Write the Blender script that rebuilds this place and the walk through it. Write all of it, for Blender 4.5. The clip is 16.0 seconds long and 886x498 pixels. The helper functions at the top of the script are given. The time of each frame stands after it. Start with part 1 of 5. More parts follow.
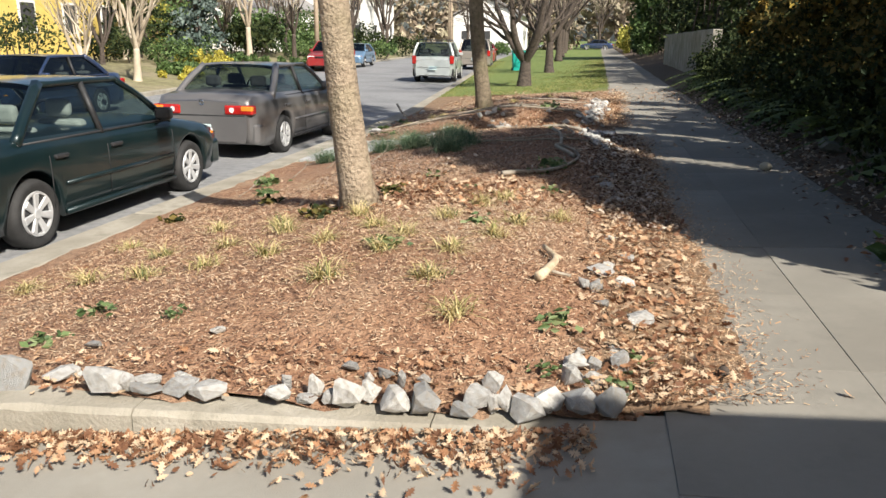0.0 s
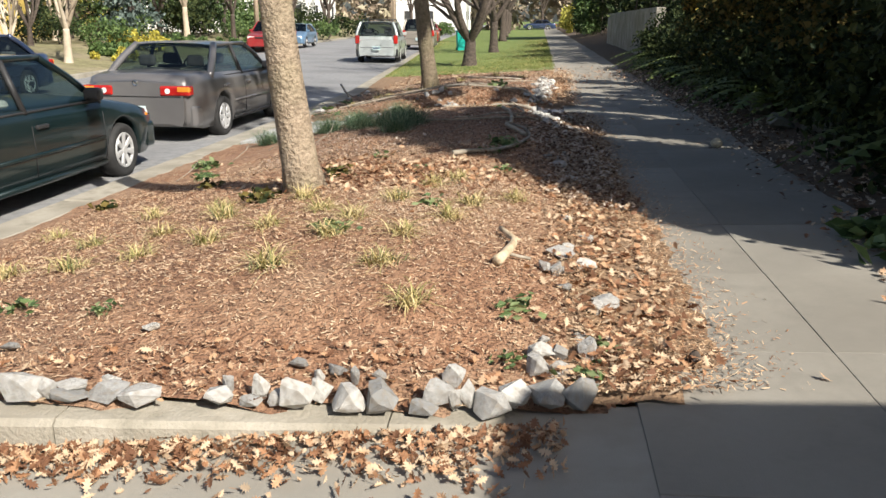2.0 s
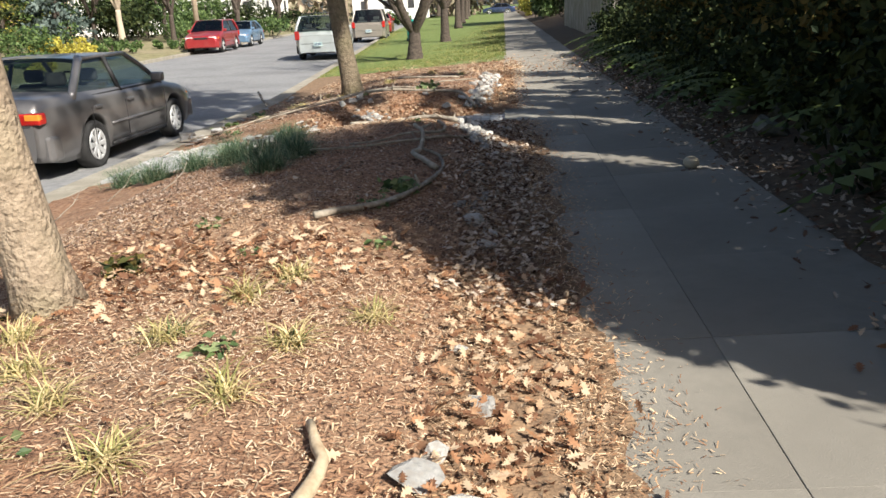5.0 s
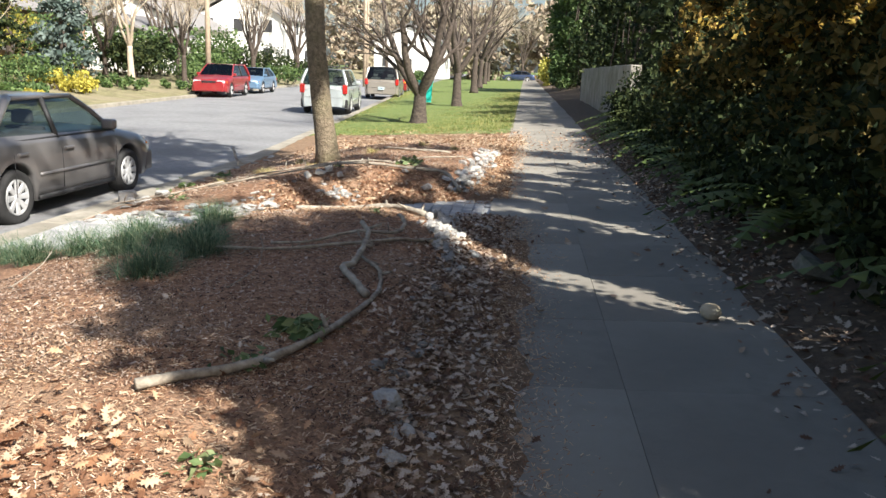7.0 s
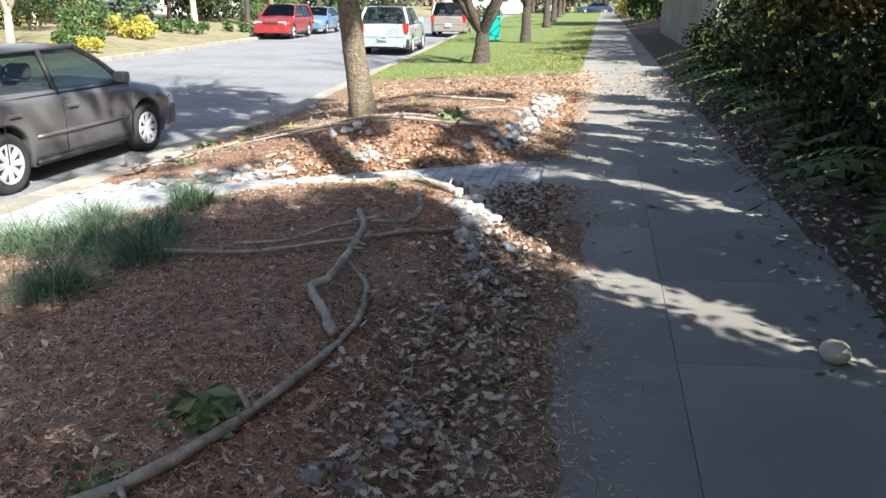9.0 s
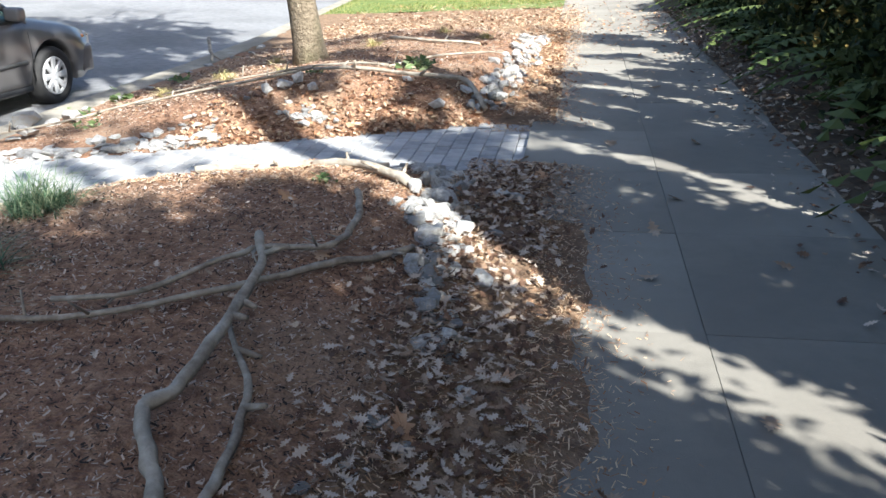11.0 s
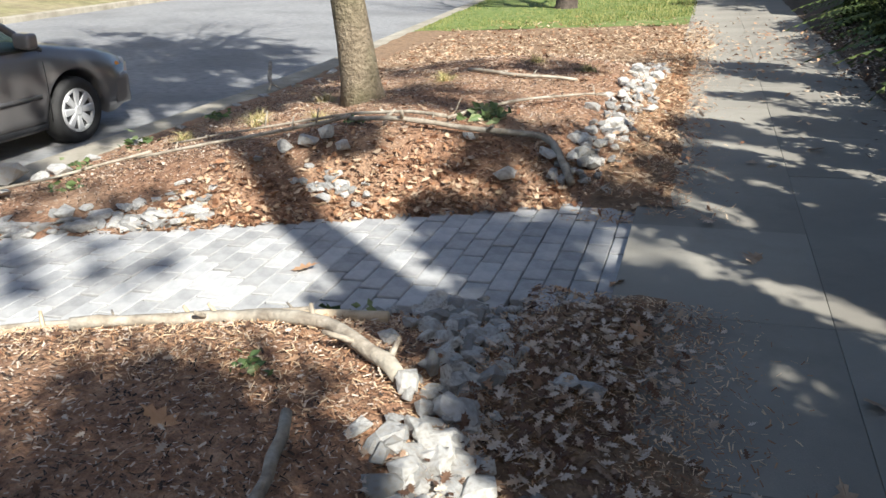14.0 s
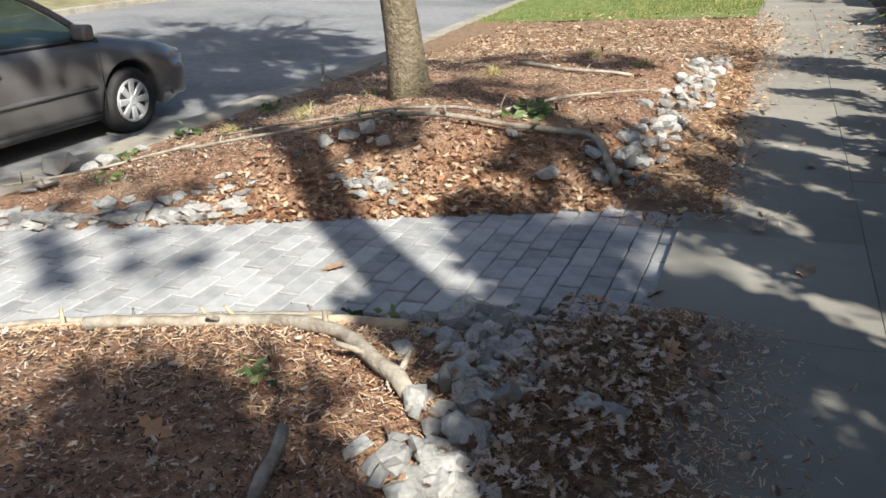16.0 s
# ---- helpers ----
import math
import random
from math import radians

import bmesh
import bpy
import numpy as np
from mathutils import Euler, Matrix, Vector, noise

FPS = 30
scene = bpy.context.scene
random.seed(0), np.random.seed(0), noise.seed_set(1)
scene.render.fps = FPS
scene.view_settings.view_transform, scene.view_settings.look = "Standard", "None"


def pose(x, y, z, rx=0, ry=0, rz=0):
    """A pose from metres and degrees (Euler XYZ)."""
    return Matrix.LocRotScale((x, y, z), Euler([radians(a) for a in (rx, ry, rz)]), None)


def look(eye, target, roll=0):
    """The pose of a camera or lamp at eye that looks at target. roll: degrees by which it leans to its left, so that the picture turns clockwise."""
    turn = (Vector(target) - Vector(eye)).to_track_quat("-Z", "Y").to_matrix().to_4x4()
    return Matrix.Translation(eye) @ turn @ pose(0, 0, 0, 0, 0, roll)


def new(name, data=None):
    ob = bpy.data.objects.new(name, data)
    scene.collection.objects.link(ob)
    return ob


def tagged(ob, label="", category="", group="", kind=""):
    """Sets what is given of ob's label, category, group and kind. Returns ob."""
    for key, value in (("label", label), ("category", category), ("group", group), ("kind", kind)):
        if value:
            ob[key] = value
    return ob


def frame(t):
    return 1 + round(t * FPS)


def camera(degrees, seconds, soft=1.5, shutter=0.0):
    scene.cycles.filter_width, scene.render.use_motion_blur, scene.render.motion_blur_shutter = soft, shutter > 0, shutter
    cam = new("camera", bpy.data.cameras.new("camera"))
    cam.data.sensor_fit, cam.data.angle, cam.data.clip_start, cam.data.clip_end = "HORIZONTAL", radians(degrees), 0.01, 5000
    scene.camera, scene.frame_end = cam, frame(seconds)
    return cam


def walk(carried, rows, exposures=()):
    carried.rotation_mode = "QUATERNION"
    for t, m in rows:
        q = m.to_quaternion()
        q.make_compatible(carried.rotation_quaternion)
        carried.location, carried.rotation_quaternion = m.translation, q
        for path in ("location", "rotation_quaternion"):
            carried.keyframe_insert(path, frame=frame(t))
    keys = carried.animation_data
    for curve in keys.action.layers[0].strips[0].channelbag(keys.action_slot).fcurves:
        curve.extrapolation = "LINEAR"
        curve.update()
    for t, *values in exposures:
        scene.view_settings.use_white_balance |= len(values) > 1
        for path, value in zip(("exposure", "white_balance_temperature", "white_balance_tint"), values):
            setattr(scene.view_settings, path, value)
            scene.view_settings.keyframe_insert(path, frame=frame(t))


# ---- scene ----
cam = camera(57.4, 16.0)
PATH = [
    (0, (-0.009, 2.383, 1.318), (-0.361, 4.286, 0.814), 0.4),
    (0.5, (-0.069, 2.474, 1.297), (-0.402, 4.391, 0.834), 1.6),
    (1, (-0.1, 2.508, 1.281), (-0.43, 4.415, 0.775), 2.0),
    (1.5, (-0.087, 2.533, 1.274), (-0.428, 4.433, 0.753), 0.9),
    (2, (-0.076, 2.608, 1.265), (-0.297, 4.519, 0.719), 0.3),
    (2.5, (-0.006, 2.865, 1.271), (-0.104, 4.772, 0.677), 0.5),
    (3, (0.092, 3.221, 1.29), (0.046, 5.14, 0.73), 0.0),
    (3.5, (0.069, 3.613, 1.287), (-0.032, 5.53, 0.728), -1.1),
    (3.7, (0.106, 3.759, 1.294), (-0.007, 5.67, 0.715), -1.8),
    (5.8, (0.435, 5.439, 1.321), (0.236, 7.346, 0.75), -1.7),
    (6, (0.475, 5.614, 1.364), (0.215, 7.531, 0.857), 0.1),
    (6.5, (0.541, 5.981, 1.343), (0.299, 7.88, 0.766), -2.9),
    (7, (0.581, 6.377, 1.386), (0.403, 8.32, 0.948), 2.2),
    (7.5, (0.692, 6.74, 1.407), (0.457, 8.686, 1.009), -0.5),
    (8, (0.778, 7.095, 1.401), (0.448, 9.01, 0.929), 1.2),
    (8.2, (0.779, 7.223, 1.399), (0.437, 9.132, 0.908), 0.3),
    (10.3, (0.595, 8.701, 1.373), (0.233, 10.535, 0.662), 1.6),
    (10.5, (0.588, 8.848, 1.345), (0.303, 10.696, 0.635), 1.8),
    (11, (0.577, 9.22, 1.344), (0.289, 11.055, 0.603), 0.8),
    (11.5, (0.614, 9.586, 1.356), (0.269, 11.422, 0.641), 2.3),
    (12, (0.53, 9.957, 1.367), (0.194, 11.802, 0.674), 2.0),
    (12.5, (0.52, 10.253, 1.356), (0.153, 12.104, 0.694), 0.5),
    (13, (0.598, 10.581, 1.364), (0.107, 12.396, 0.682), 2.3),
    (13.5, (0.591, 10.802, 1.338), (0.028, 12.571, 0.595), -0.1),
    (14, (0.534, 11.046, 1.339), (-0.021, 12.824, 0.611), 0.1),
    (14.5, (0.559, 11.151, 1.342), (-0.095, 12.904, 0.634), -0.6),
    (15, (0.605, 11.188, 1.348), (-0.101, 12.906, 0.607), -0.4),
    (15.5, (0.613, 11.208, 1.346), (-0.072, 12.93, 0.594), 0.2),
    (16, (0.611, 11.207, 1.345), (-0.082, 12.927, 0.596), -0.2),
]
EXPOSURES = [(0, 0.8, 6300, 10), (3.7, 0.8, 6300, 10), (6.2, 1.08, 6300, 10), (7.4, 1.3, 6100, 10), (10.3, 1.62, 5750, 8), (11.5, 1.72, 5750, 8), (13.0, 1.4, 5900, 8), (14.5, 1.07, 6050, 8), (16, 0.93, 6100, 8)]
walk(cam, [(t, look(eye, target, roll)) for t, eye, target, roll in PATH], EXPOSURES)

# ---- world and sun ----
SUN_EL, SUN_AZ = radians(40), radians(135)   # from behind and to the right of the walk
world = bpy.data.worlds.new("world")
scene.world = world
world.use_nodes = True
wn = world.node_tree
sky = wn.nodes.new("ShaderNodeTexSky")
sky.sky_type, sky.sun_disc = "NISHITA", False
sky.sun_elevation, sky.sun_rotation = SUN_EL, SUN_AZ
sky.dust_density, sky.air_density = 2.5, 1.0
wn.nodes["Background"].inputs[1].default_value = 0.064
wn.links.new(sky.outputs[0], wn.nodes["Background"].inputs[0])
TO_SUN = Vector((math.sin(SUN_AZ) * math.cos(SUN_EL), math.cos(SUN_AZ) * math.cos(SUN_EL), math.sin(SUN_EL)))
sun = new("sun", bpy.data.lights.new("sun", "SUN"))
sun.data.energy, sun.data.angle, sun.data.color = 5.0, radians(0.55), (1.0, 0.93, 0.82)
sun.matrix_world = look(TO_SUN * 60, (0, 0, 0))


# ---- materials ----
def mat(name, colors, scale=6.0, rough=0.85, bump=0.3, bump_scale=60.0, metal=0.0, detail=6.0, stain=None, island=0.0, coat=0.0, spec=0.4, transl=0.0, obj=0.0, bdist=0.01):
    """colors: 2 to 4 colours spread by noise; stain: (colour, scale, amount) at a larger size; island, obj: spread by piece."""
    m = bpy.data.materials.new(name)
    m.use_nodes = True
    nt = m.node_tree
    N, L = nt.nodes, nt.links
    bs = N["Principled BSDF"]
    tc = N.new("ShaderNodeTexCoord")
    no = N.new("ShaderNodeTexNoise")
    no.inputs["Scale"].default_value, no.inputs["Detail"].default_value = scale, detail
    no.inputs["Roughness"].default_value = 0.65
    L.new(tc.outputs["Object"], no.inputs["Vector"])
    fac = no.outputs["Fac"]
    if island or obj:
        rnd = N.new("ShaderNodeNewGeometry").outputs["Random Per Island"] if island else N.new("ShaderNodeObjectInfo").outputs["Random"]
        k = island or obj
        ma = N.new("ShaderNodeMath")
        ma.operation = "MULTIPLY_ADD"
        L.new(rnd, ma.inputs[0])
        ma.inputs[1].default_value = k
        sb = N.new("ShaderNodeMath")
        sb.operation = "MULTIPLY_ADD"
        L.new(fac, sb.inputs[0])
        sb.inputs[1].default_value, sb.inputs[2].default_value = 1.0 - 0.6 * k, -0.2 * k
        L.new(sb.outputs[0], ma.inputs[2])
        fac = ma.outputs[0]
    ramp = N.new("ShaderNodeValToRGB")
    el = ramp.color_ramp.elements
    n = len(colors)
    el[0].position, el[1].position = 0.3, 0.7
    for i in range(n - 2):
        el.new(0.3 + 0.4 * (i + 1) / (n - 1))
    for e, c in zip(el, colors):
        e.color = (*c, 1)
    L.new(fac, ramp.inputs[0])
    out = ramp.outputs[0]
    if stain:
        s2 = N.new("ShaderNodeTexNoise")
        s2.inputs["Scale"].default_value, s2.inputs["Detail"].default_value = stain[1], 4
        L.new(tc.outputs["Object"], s2.inputs["Vector"])
        mr = N.new("ShaderNodeMapRange")
        mr.inputs[1].default_value, mr.inputs[2].default_value, mr.inputs[4].default_value = 0.45, 0.68, stain[2]
        L.new(s2.outputs["Fac"], mr.inputs[0])
        mx = N.new("ShaderNodeMix")
        mx.data_type = "RGBA"
        L.new(mr.outputs[0], mx.inputs[0])
        L.new(out, mx.inputs[6])
        mx.inputs[7].default_value = (*stain[0], 1)
        out = mx.outputs[2]
    L.new(out, bs.inputs["Base Color"])
    bs.inputs["Roughness"].default_value, bs.inputs["Metallic"].default_value = rough, metal
    bs.inputs["Specular IOR Level"].default_value = spec
    if coat:
        bs.inputs["Coat Weight"].default_value, bs.inputs["Coat Roughness"].default_value = coat, 0.08
    if bump:
        b2 = N.new("ShaderNodeTexNoise")
        b2.inputs["Scale"].default_value, b2.inputs["Detail"].default_value = bump_scale, 5
        L.new(tc.outputs["Object"], b2.inputs["Vector"])
        bp = N.new("ShaderNodeBump")
        bp.inputs["Strength"].default_value, bp.inputs["Distance"].default_value = bump, bdist
        L.new(b2.outputs["Fac"], bp.inputs["Height"])
        L.new(bp.outputs[0], bs.inputs["Normal"])
    if transl:
        tr = N.new("ShaderNodeBsdfTranslucent")
        L.new(out, tr.inputs[0])
        ms = N.new("ShaderNodeMixShader")
        ms.inputs[0].default_value = transl
        L.new(bs.outputs[0], ms.inputs[1])
        L.new(tr.outputs[0], ms.inputs[2])
        L.new(ms.outputs[0], N["Material Output"].inputs[0])
    return m


def glass_mat(name, tint, rough=0.02):
    m = bpy.data.materials.new(name)
    m.use_nodes = True
    N, L = m.node_tree.nodes, m.node_tree.links
    tr, gl, ms = N.new("ShaderNodeBsdfTransparent"), N.new("ShaderNodeBsdfGlossy"), N.new("ShaderNodeMixShader")
    tr.inputs[0].default_value = (*tint, 1)
    gl.inputs["Roughness"].default_value = rough
    lw = N.new("ShaderNodeLayerWeight")
    pw = N.new("ShaderNodeMath")
    pw.operation = "POWER"
    pw.inputs[1].default_value = 3.5
    L.new(lw.outputs["Facing"], pw.inputs[0])
    ad = N.new("ShaderNodeMath")
    ad.operation = "MULTIPLY_ADD"
    ad.inputs[1].default_value, ad.inputs[2].default_value = 0.7, 0.05
    L.new(pw.outputs[0], ad.inputs[0])
    L.new(ad.outputs[0], ms.inputs[0])
    L.new(tr.outputs[0], ms.inputs[1])
    L.new(gl.outputs[0], ms.inputs[2])
    L.new(ms.outputs[0], N["Material Output"].inputs[0])
    return m


M_CONC = mat("concrete", [(0.2, 0.185, 0.155), (0.265, 0.245, 0.205), (0.315, 0.295, 0.25)], 2.2, 0.9, 0.25, 180, stain=((0.16, 0.145, 0.12), 1.1, 0.55), obj=0.2)
M_KERB = mat("kerb_concrete", [(0.22, 0.2, 0.155), (0.33, 0.3, 0.24), (0.42, 0.385, 0.32)], 5, 0.92, 0.6, 70, stain=((0.17, 0.15, 0.11), 2.5, 0.6))
M_JOINT = mat("joint_soil", [(0.05, 0.04, 0.03), (0.1, 0.08, 0.06)], 30, 0.95, 0.5, 120)
M_ROAD = mat("asphalt", [(0.17, 0.17, 0.172), (0.24, 0.24, 0.24), (0.29, 0.288, 0.28)], 9, 0.85, 0.5, 220, stain=((0.15, 0.15, 0.15), 0.6, 0.6))
M_MULCH = mat("mulch_soil", [(0.13, 0.065, 0.038), (0.31, 0.17, 0.098), (0.47, 0.3, 0.185)], 22, 0.95, 1.0, 70, detail=10, stain=((0.4, 0.28, 0.18), 1.4, 0.5), bdist=0.03)
M_CHIP = mat("mulch_chips", [(0.1, 0.05, 0.03), (0.29, 0.15, 0.083), (0.44, 0.265, 0.155), (0.56, 0.42, 0.28)], 4, 0.9, 0, island=0.85)
# darker bark chips with a few pale ones; shade is put into their colour
M_SHADECHIP = mat("shade_toned_mulch_chips", [(0.035, 0.024, 0.018), (0.13, 0.075, 0.047), (0.24, 0.14, 0.09), (0.5, 0.4, 0.31)], 4, 0.9, 0, island=0.9)
M_NEEDLE = mat("needle_litter", [(0.24, 0.12, 0.06), (0.46, 0.28, 0.15), (0.6, 0.45, 0.29)], 4, 0.9, 0, island=0.8)
M_PALEN = mat("bleached_straw", [(0.3, 0.19, 0.11), (0.54, 0.4, 0.26), (0.68, 0.56, 0.41)], 4, 0.9, 0, island=0.8)
M_LEAF = mat("dry_oak_leaf", [(0.16, 0.075, 0.038), (0.35, 0.18, 0.09), (0.47, 0.29, 0.165), (0.56, 0.42, 0.28)], 9, 0.75, 0.2, 60, island=0.75, transl=0.15)
M_LEAFD = mat("old_leaf", [(0.11, 0.06, 0.036), (0.25, 0.155, 0.095), (0.4, 0.3, 0.21), (0.54, 0.45, 0.36)], 9, 0.8, 0.2, 60, island=0.8, transl=0.1)
M_DIRT = mat("leafy_dirt", [(0.12, 0.075, 0.045), (0.23, 0.15, 0.09), (0.32, 0.21, 0.12)], 12, 0.95, 0.8, 60, detail=10, bdist=0.02)
M_ROCK = mat("granite_rubble", [(0.3, 0.298, 0.285), (0.48, 0.47, 0.445), (0.64, 0.62, 0.57)], 14, 0.9, 0.8, 60, stain=((0.26, 0.21, 0.15), 7, 0.55), obj=0.6)
M_BOULD = mat("dark_boulder", [(0.08, 0.08, 0.065), (0.15, 0.145, 0.12), (0.22, 0.21, 0.17)], 8, 0.95, 0.8, 50, stain=((0.06, 0.08, 0.03), 3, 0.6))
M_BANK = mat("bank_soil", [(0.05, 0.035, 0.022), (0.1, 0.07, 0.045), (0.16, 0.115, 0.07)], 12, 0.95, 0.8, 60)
M_FARY = mat("yard_growth", [(0.12, 0.1, 0.06), (0.2, 0.185, 0.09), (0.3, 0.27, 0.15)], 3, 0.95, 0.8, 20, stain=((0.3, 0.24, 0.17), 0.4, 0.5))
M_PAVER = mat("grey_paver", [(0.27, 0.267, 0.26), (0.38, 0.377, 0.367), (0.5, 0.495, 0.48)], 9, 0.88, 0.4, 160, obj=0.3, stain=((0.34, 0.32, 0.29), 3, 0.3))
M_GRASS = mat("lawn_blades", [(0.08, 0.12, 0.025), (0.2, 0.22, 0.05), (0.42, 0.37, 0.15)], 1.5, 0.7, 0, island=0.6, transl=0.25)
M_TURF = mat("turf", [(0.07, 0.1, 0.025), (0.13, 0.18, 0.04), (0.22, 0.22, 0.09)], 5, 0.95, 0.8, 60)
M_STRAW = mat("straw_sedge", [(0.25, 0.24, 0.08), (0.5, 0.4, 0.18), (0.66, 0.53, 0.28)], 3, 0.75, 0, island=0.8, transl=0.15)
M_GREEN = mat("green_sedge", [(0.05, 0.1, 0.05), (0.1, 0.18, 0.095), (0.25, 0.29, 0.17)], 3, 0.75, 0, island=0.7, transl=0.2)
M_WEED = mat("weed_leaf", [(0.06, 0.1, 0.035), (0.12, 0.18, 0.06), (0.22, 0.26, 0.12)], 6, 0.6, 0, island=0.6, transl=0.2)
M_SHRUBD = mat("dark_evergreen_leaf", [(0.012, 0.022, 0.008), (0.028, 0.044, 0.014), (0.06, 0.075, 0.025)], 2, 0.75, 0, island=0.8, transl=0.1, spec=0.2)
M_BRONZE = mat("bronze_green_leaf", [(0.025, 0.035, 0.012), (0.07, 0.075, 0.022), (0.16, 0.12, 0.035)], 2, 0.75, 0, island=0.8, transl=0.2, spec=0.2)
M_AMBER = mat("amber_shrub_leaf", [(0.16, 0.09, 0.015), (0.34, 0.21, 0.035), (0.5, 0.36, 0.07)], 2, 0.7, 0, island=0.8, transl=0.3)
M_IVY = mat("ivy_leaf", [(0.03, 0.06, 0.015), (0.07, 0.12, 0.03), (0.13, 0.19, 0.06)], 3, 0.6, 0, island=0.8, transl=0.15)
M_FERN = mat("fern_frond", [(0.03, 0.055, 0.012), (0.07, 0.11, 0.025), (0.15, 0.17, 0.05)], 3, 0.65, 0, island=0.8, transl=0.2)
M_YEL = mat("yellow_blossom", [(0.25, 0.22, 0.03), (0.42, 0.37, 0.05), (0.6, 0.52, 0.1)], 4, 0.7, 0, island=0.7, transl=0.2)
M_YGREEN = mat("yellow_green_leaf", [(0.13, 0.14, 0.02), (0.3, 0.28, 0.04), (0.45, 0.4, 0.08)], 2, 0.7, 0, island=0.8, transl=0.3)
M_SPRUCE = mat("blue_spruce_needles", [(0.035, 0.055, 0.045), (0.07, 0.1, 0.085), (0.12, 0.155, 0.135)], 2, 0.7, 0, island=0.8)
M_BARK = mat("furrowed_bark", [(0.17, 0.13, 0.09), (0.3, 0.235, 0.165), (0.4, 0.32, 0.23)], 22, 0.92, 1.0, 40, detail=9, stain=((0.24, 0.22, 0.12), 3, 0.35), bdist=0.03)
# darker copy of the furrowed bark, with the shade on the trunk in its colour
M_SHADEBARK = mat("shaded_olive_bark", [(0.09, 0.07, 0.045), (0.17, 0.135, 0.09), (0.26, 0.21, 0.145)], 22, 0.92, 1.0, 40, detail=9, stain=((0.13, 0.13, 0.06), 3, 0.4), bdist=0.03)
M_DBARK = mat("dark_bark", [(0.035, 0.027, 0.022), (0.075, 0.058, 0.046), (0.13, 0.105, 0.083)], 14, 0.92, 0.8, 40, bdist=0.02)
M_TWIG = mat("bare_twigs", [(0.26, 0.21, 0.15), (0.42, 0.35, 0.26), (0.55, 0.47, 0.36)], 3, 0.85, 0, island=0.6)
M_STICK = mat("fallen_branch_bark", [(0.15, 0.12, 0.09), (0.27, 0.23, 0.175), (0.42, 0.37, 0.3)], 18, 0.88, 0.6, 60, stain=((0.5, 0.48, 0.4), 6, 0.35))
M_PALE = mat("peeled_branch", [(0.36, 0.27, 0.17), (0.5, 0.4, 0.27), (0.58, 0.48, 0.34)], 16, 0.8, 0.4, 60)
M_TYRE = mat("tyre_rubber", [(0.018, 0.018, 0.018), (0.035, 0.034, 0.033)], 12, 0.75, 0.2, 90)
M_RIM = mat("wheel_silver", [(0.5, 0.5, 0.5), (0.64, 0.64, 0.63)], 8, 0.4, 0, metal=0.4)
M_BLACK = mat("black_plastic", [(0.015, 0.015, 0.016), (0.035, 0.035, 0.036)], 10, 0.55, 0.1, 120)
M_SEAT = mat("grey_cloth_seat", [(0.32, 0.33, 0.31), (0.42, 0.43, 0.41)], 20, 0.9, 0.3, 120)
M_DARKIN = mat("dark_cabin", [(0.03, 0.03, 0.032), (0.06, 0.06, 0.06)], 10, 0.9, 0)
M_CHROME = mat("chrome", [(0.6, 0.6, 0.6), (0.7, 0.7, 0.7)], 5, 0.12, 0, metal=1.0)
M_RED = mat("red_lens", [(0.3, 0.012, 0.01), (0.42, 0.02, 0.015)], 5, 0.15, 0, coat=0.6)
M_AMBERL = mat("amber_lens", [(0.65, 0.2, 0.02), (0.8, 0.3, 0.04)], 5, 0.15, 0, coat=0.6)
M_CLEAR = mat("clear_lens", [(0.6, 0.6, 0.58), (0.75, 0.75, 0.73)], 5, 0.12, 0, coat=0.6)
M_PLATE = mat("plate_white", [(0.35, 0.5, 0.5), (0.6, 0.68, 0.66)], 14, 0.5, 0)
M_PLTXT = mat("plate_ink", [(0.03, 0.05, 0.12), (0.04, 0.06, 0.14)], 5, 0.6, 0)
G_CAR = glass_mat("car_glass", (0.42, 0.5, 0.47))
G_DARK = glass_mat("tinted_glass", (0.1, 0.12, 0.12))


def paint(name, c, dirt=0.25):
    return mat(name, [tuple(v * 0.9 for v in c), c], 3, 0.3, 0.02, 300, metal=0.35, coat=0.7, stain=((0.3, 0.27, 0.22), 2.0, dirt))


P_GREEN = paint("dark_green_paint", (0.008, 0.021, 0.023), 0.03)
P_BROWN = paint("taupe_paint", (0.17, 0.163, 0.16), 0.08)
P_WHITE = paint("pale_green_white_paint", (0.5, 0.54, 0.53), 0.2)
P_SUVG = paint("grey_green_paint", (0.12, 0.16, 0.15), 0.15)
P_RED = paint("red_paint", (0.36, 0.03, 0.035), 0.1)
P_BLUE = paint("light_blue_paint", (0.16, 0.27, 0.4), 0.1)
P_NAVY = paint("navy_paint", (0.03, 0.05, 0.11), 0.1)
P_TAN = paint("beige_paint", (0.3, 0.27, 0.23), 0.15)
M_TEAL = mat("teal_plastic", [(0.01, 0.3, 0.25), (0.02, 0.42, 0.34)], 4, 0.5, 0.1, 50)
# stained wall concrete, its tones lowered to include the shade of the evergreens
M_WALLC = mat("shaded_weathered_wall", [(0.2, 0.18, 0.15), (0.3, 0.28, 0.24), (0.38, 0.36, 0.31)], 3, 0.95, 0.5, 50, stain=((0.16, 0.15, 0.1), 1.6, 0.6))
M_WHITEH = mat("white_siding", [(0.68, 0.67, 0.63), (0.8, 0.79, 0.76)], 2, 0.8, 0.1, 40)
M_YELH = mat("yellow_siding", [(0.55, 0.4, 0.1), (0.66, 0.5, 0.15)], 2, 0.8, 0.1, 40)
M_BRNH = mat("brown_siding", [(0.2, 0.13, 0.08), (0.3, 0.2, 0.13)], 2, 0.85, 0.1, 40)
M_ROOF = mat("grey_shingle", [(0.18, 0.17, 0.165), (0.3, 0.285, 0.27)], 5, 0.9, 0.6, 30)
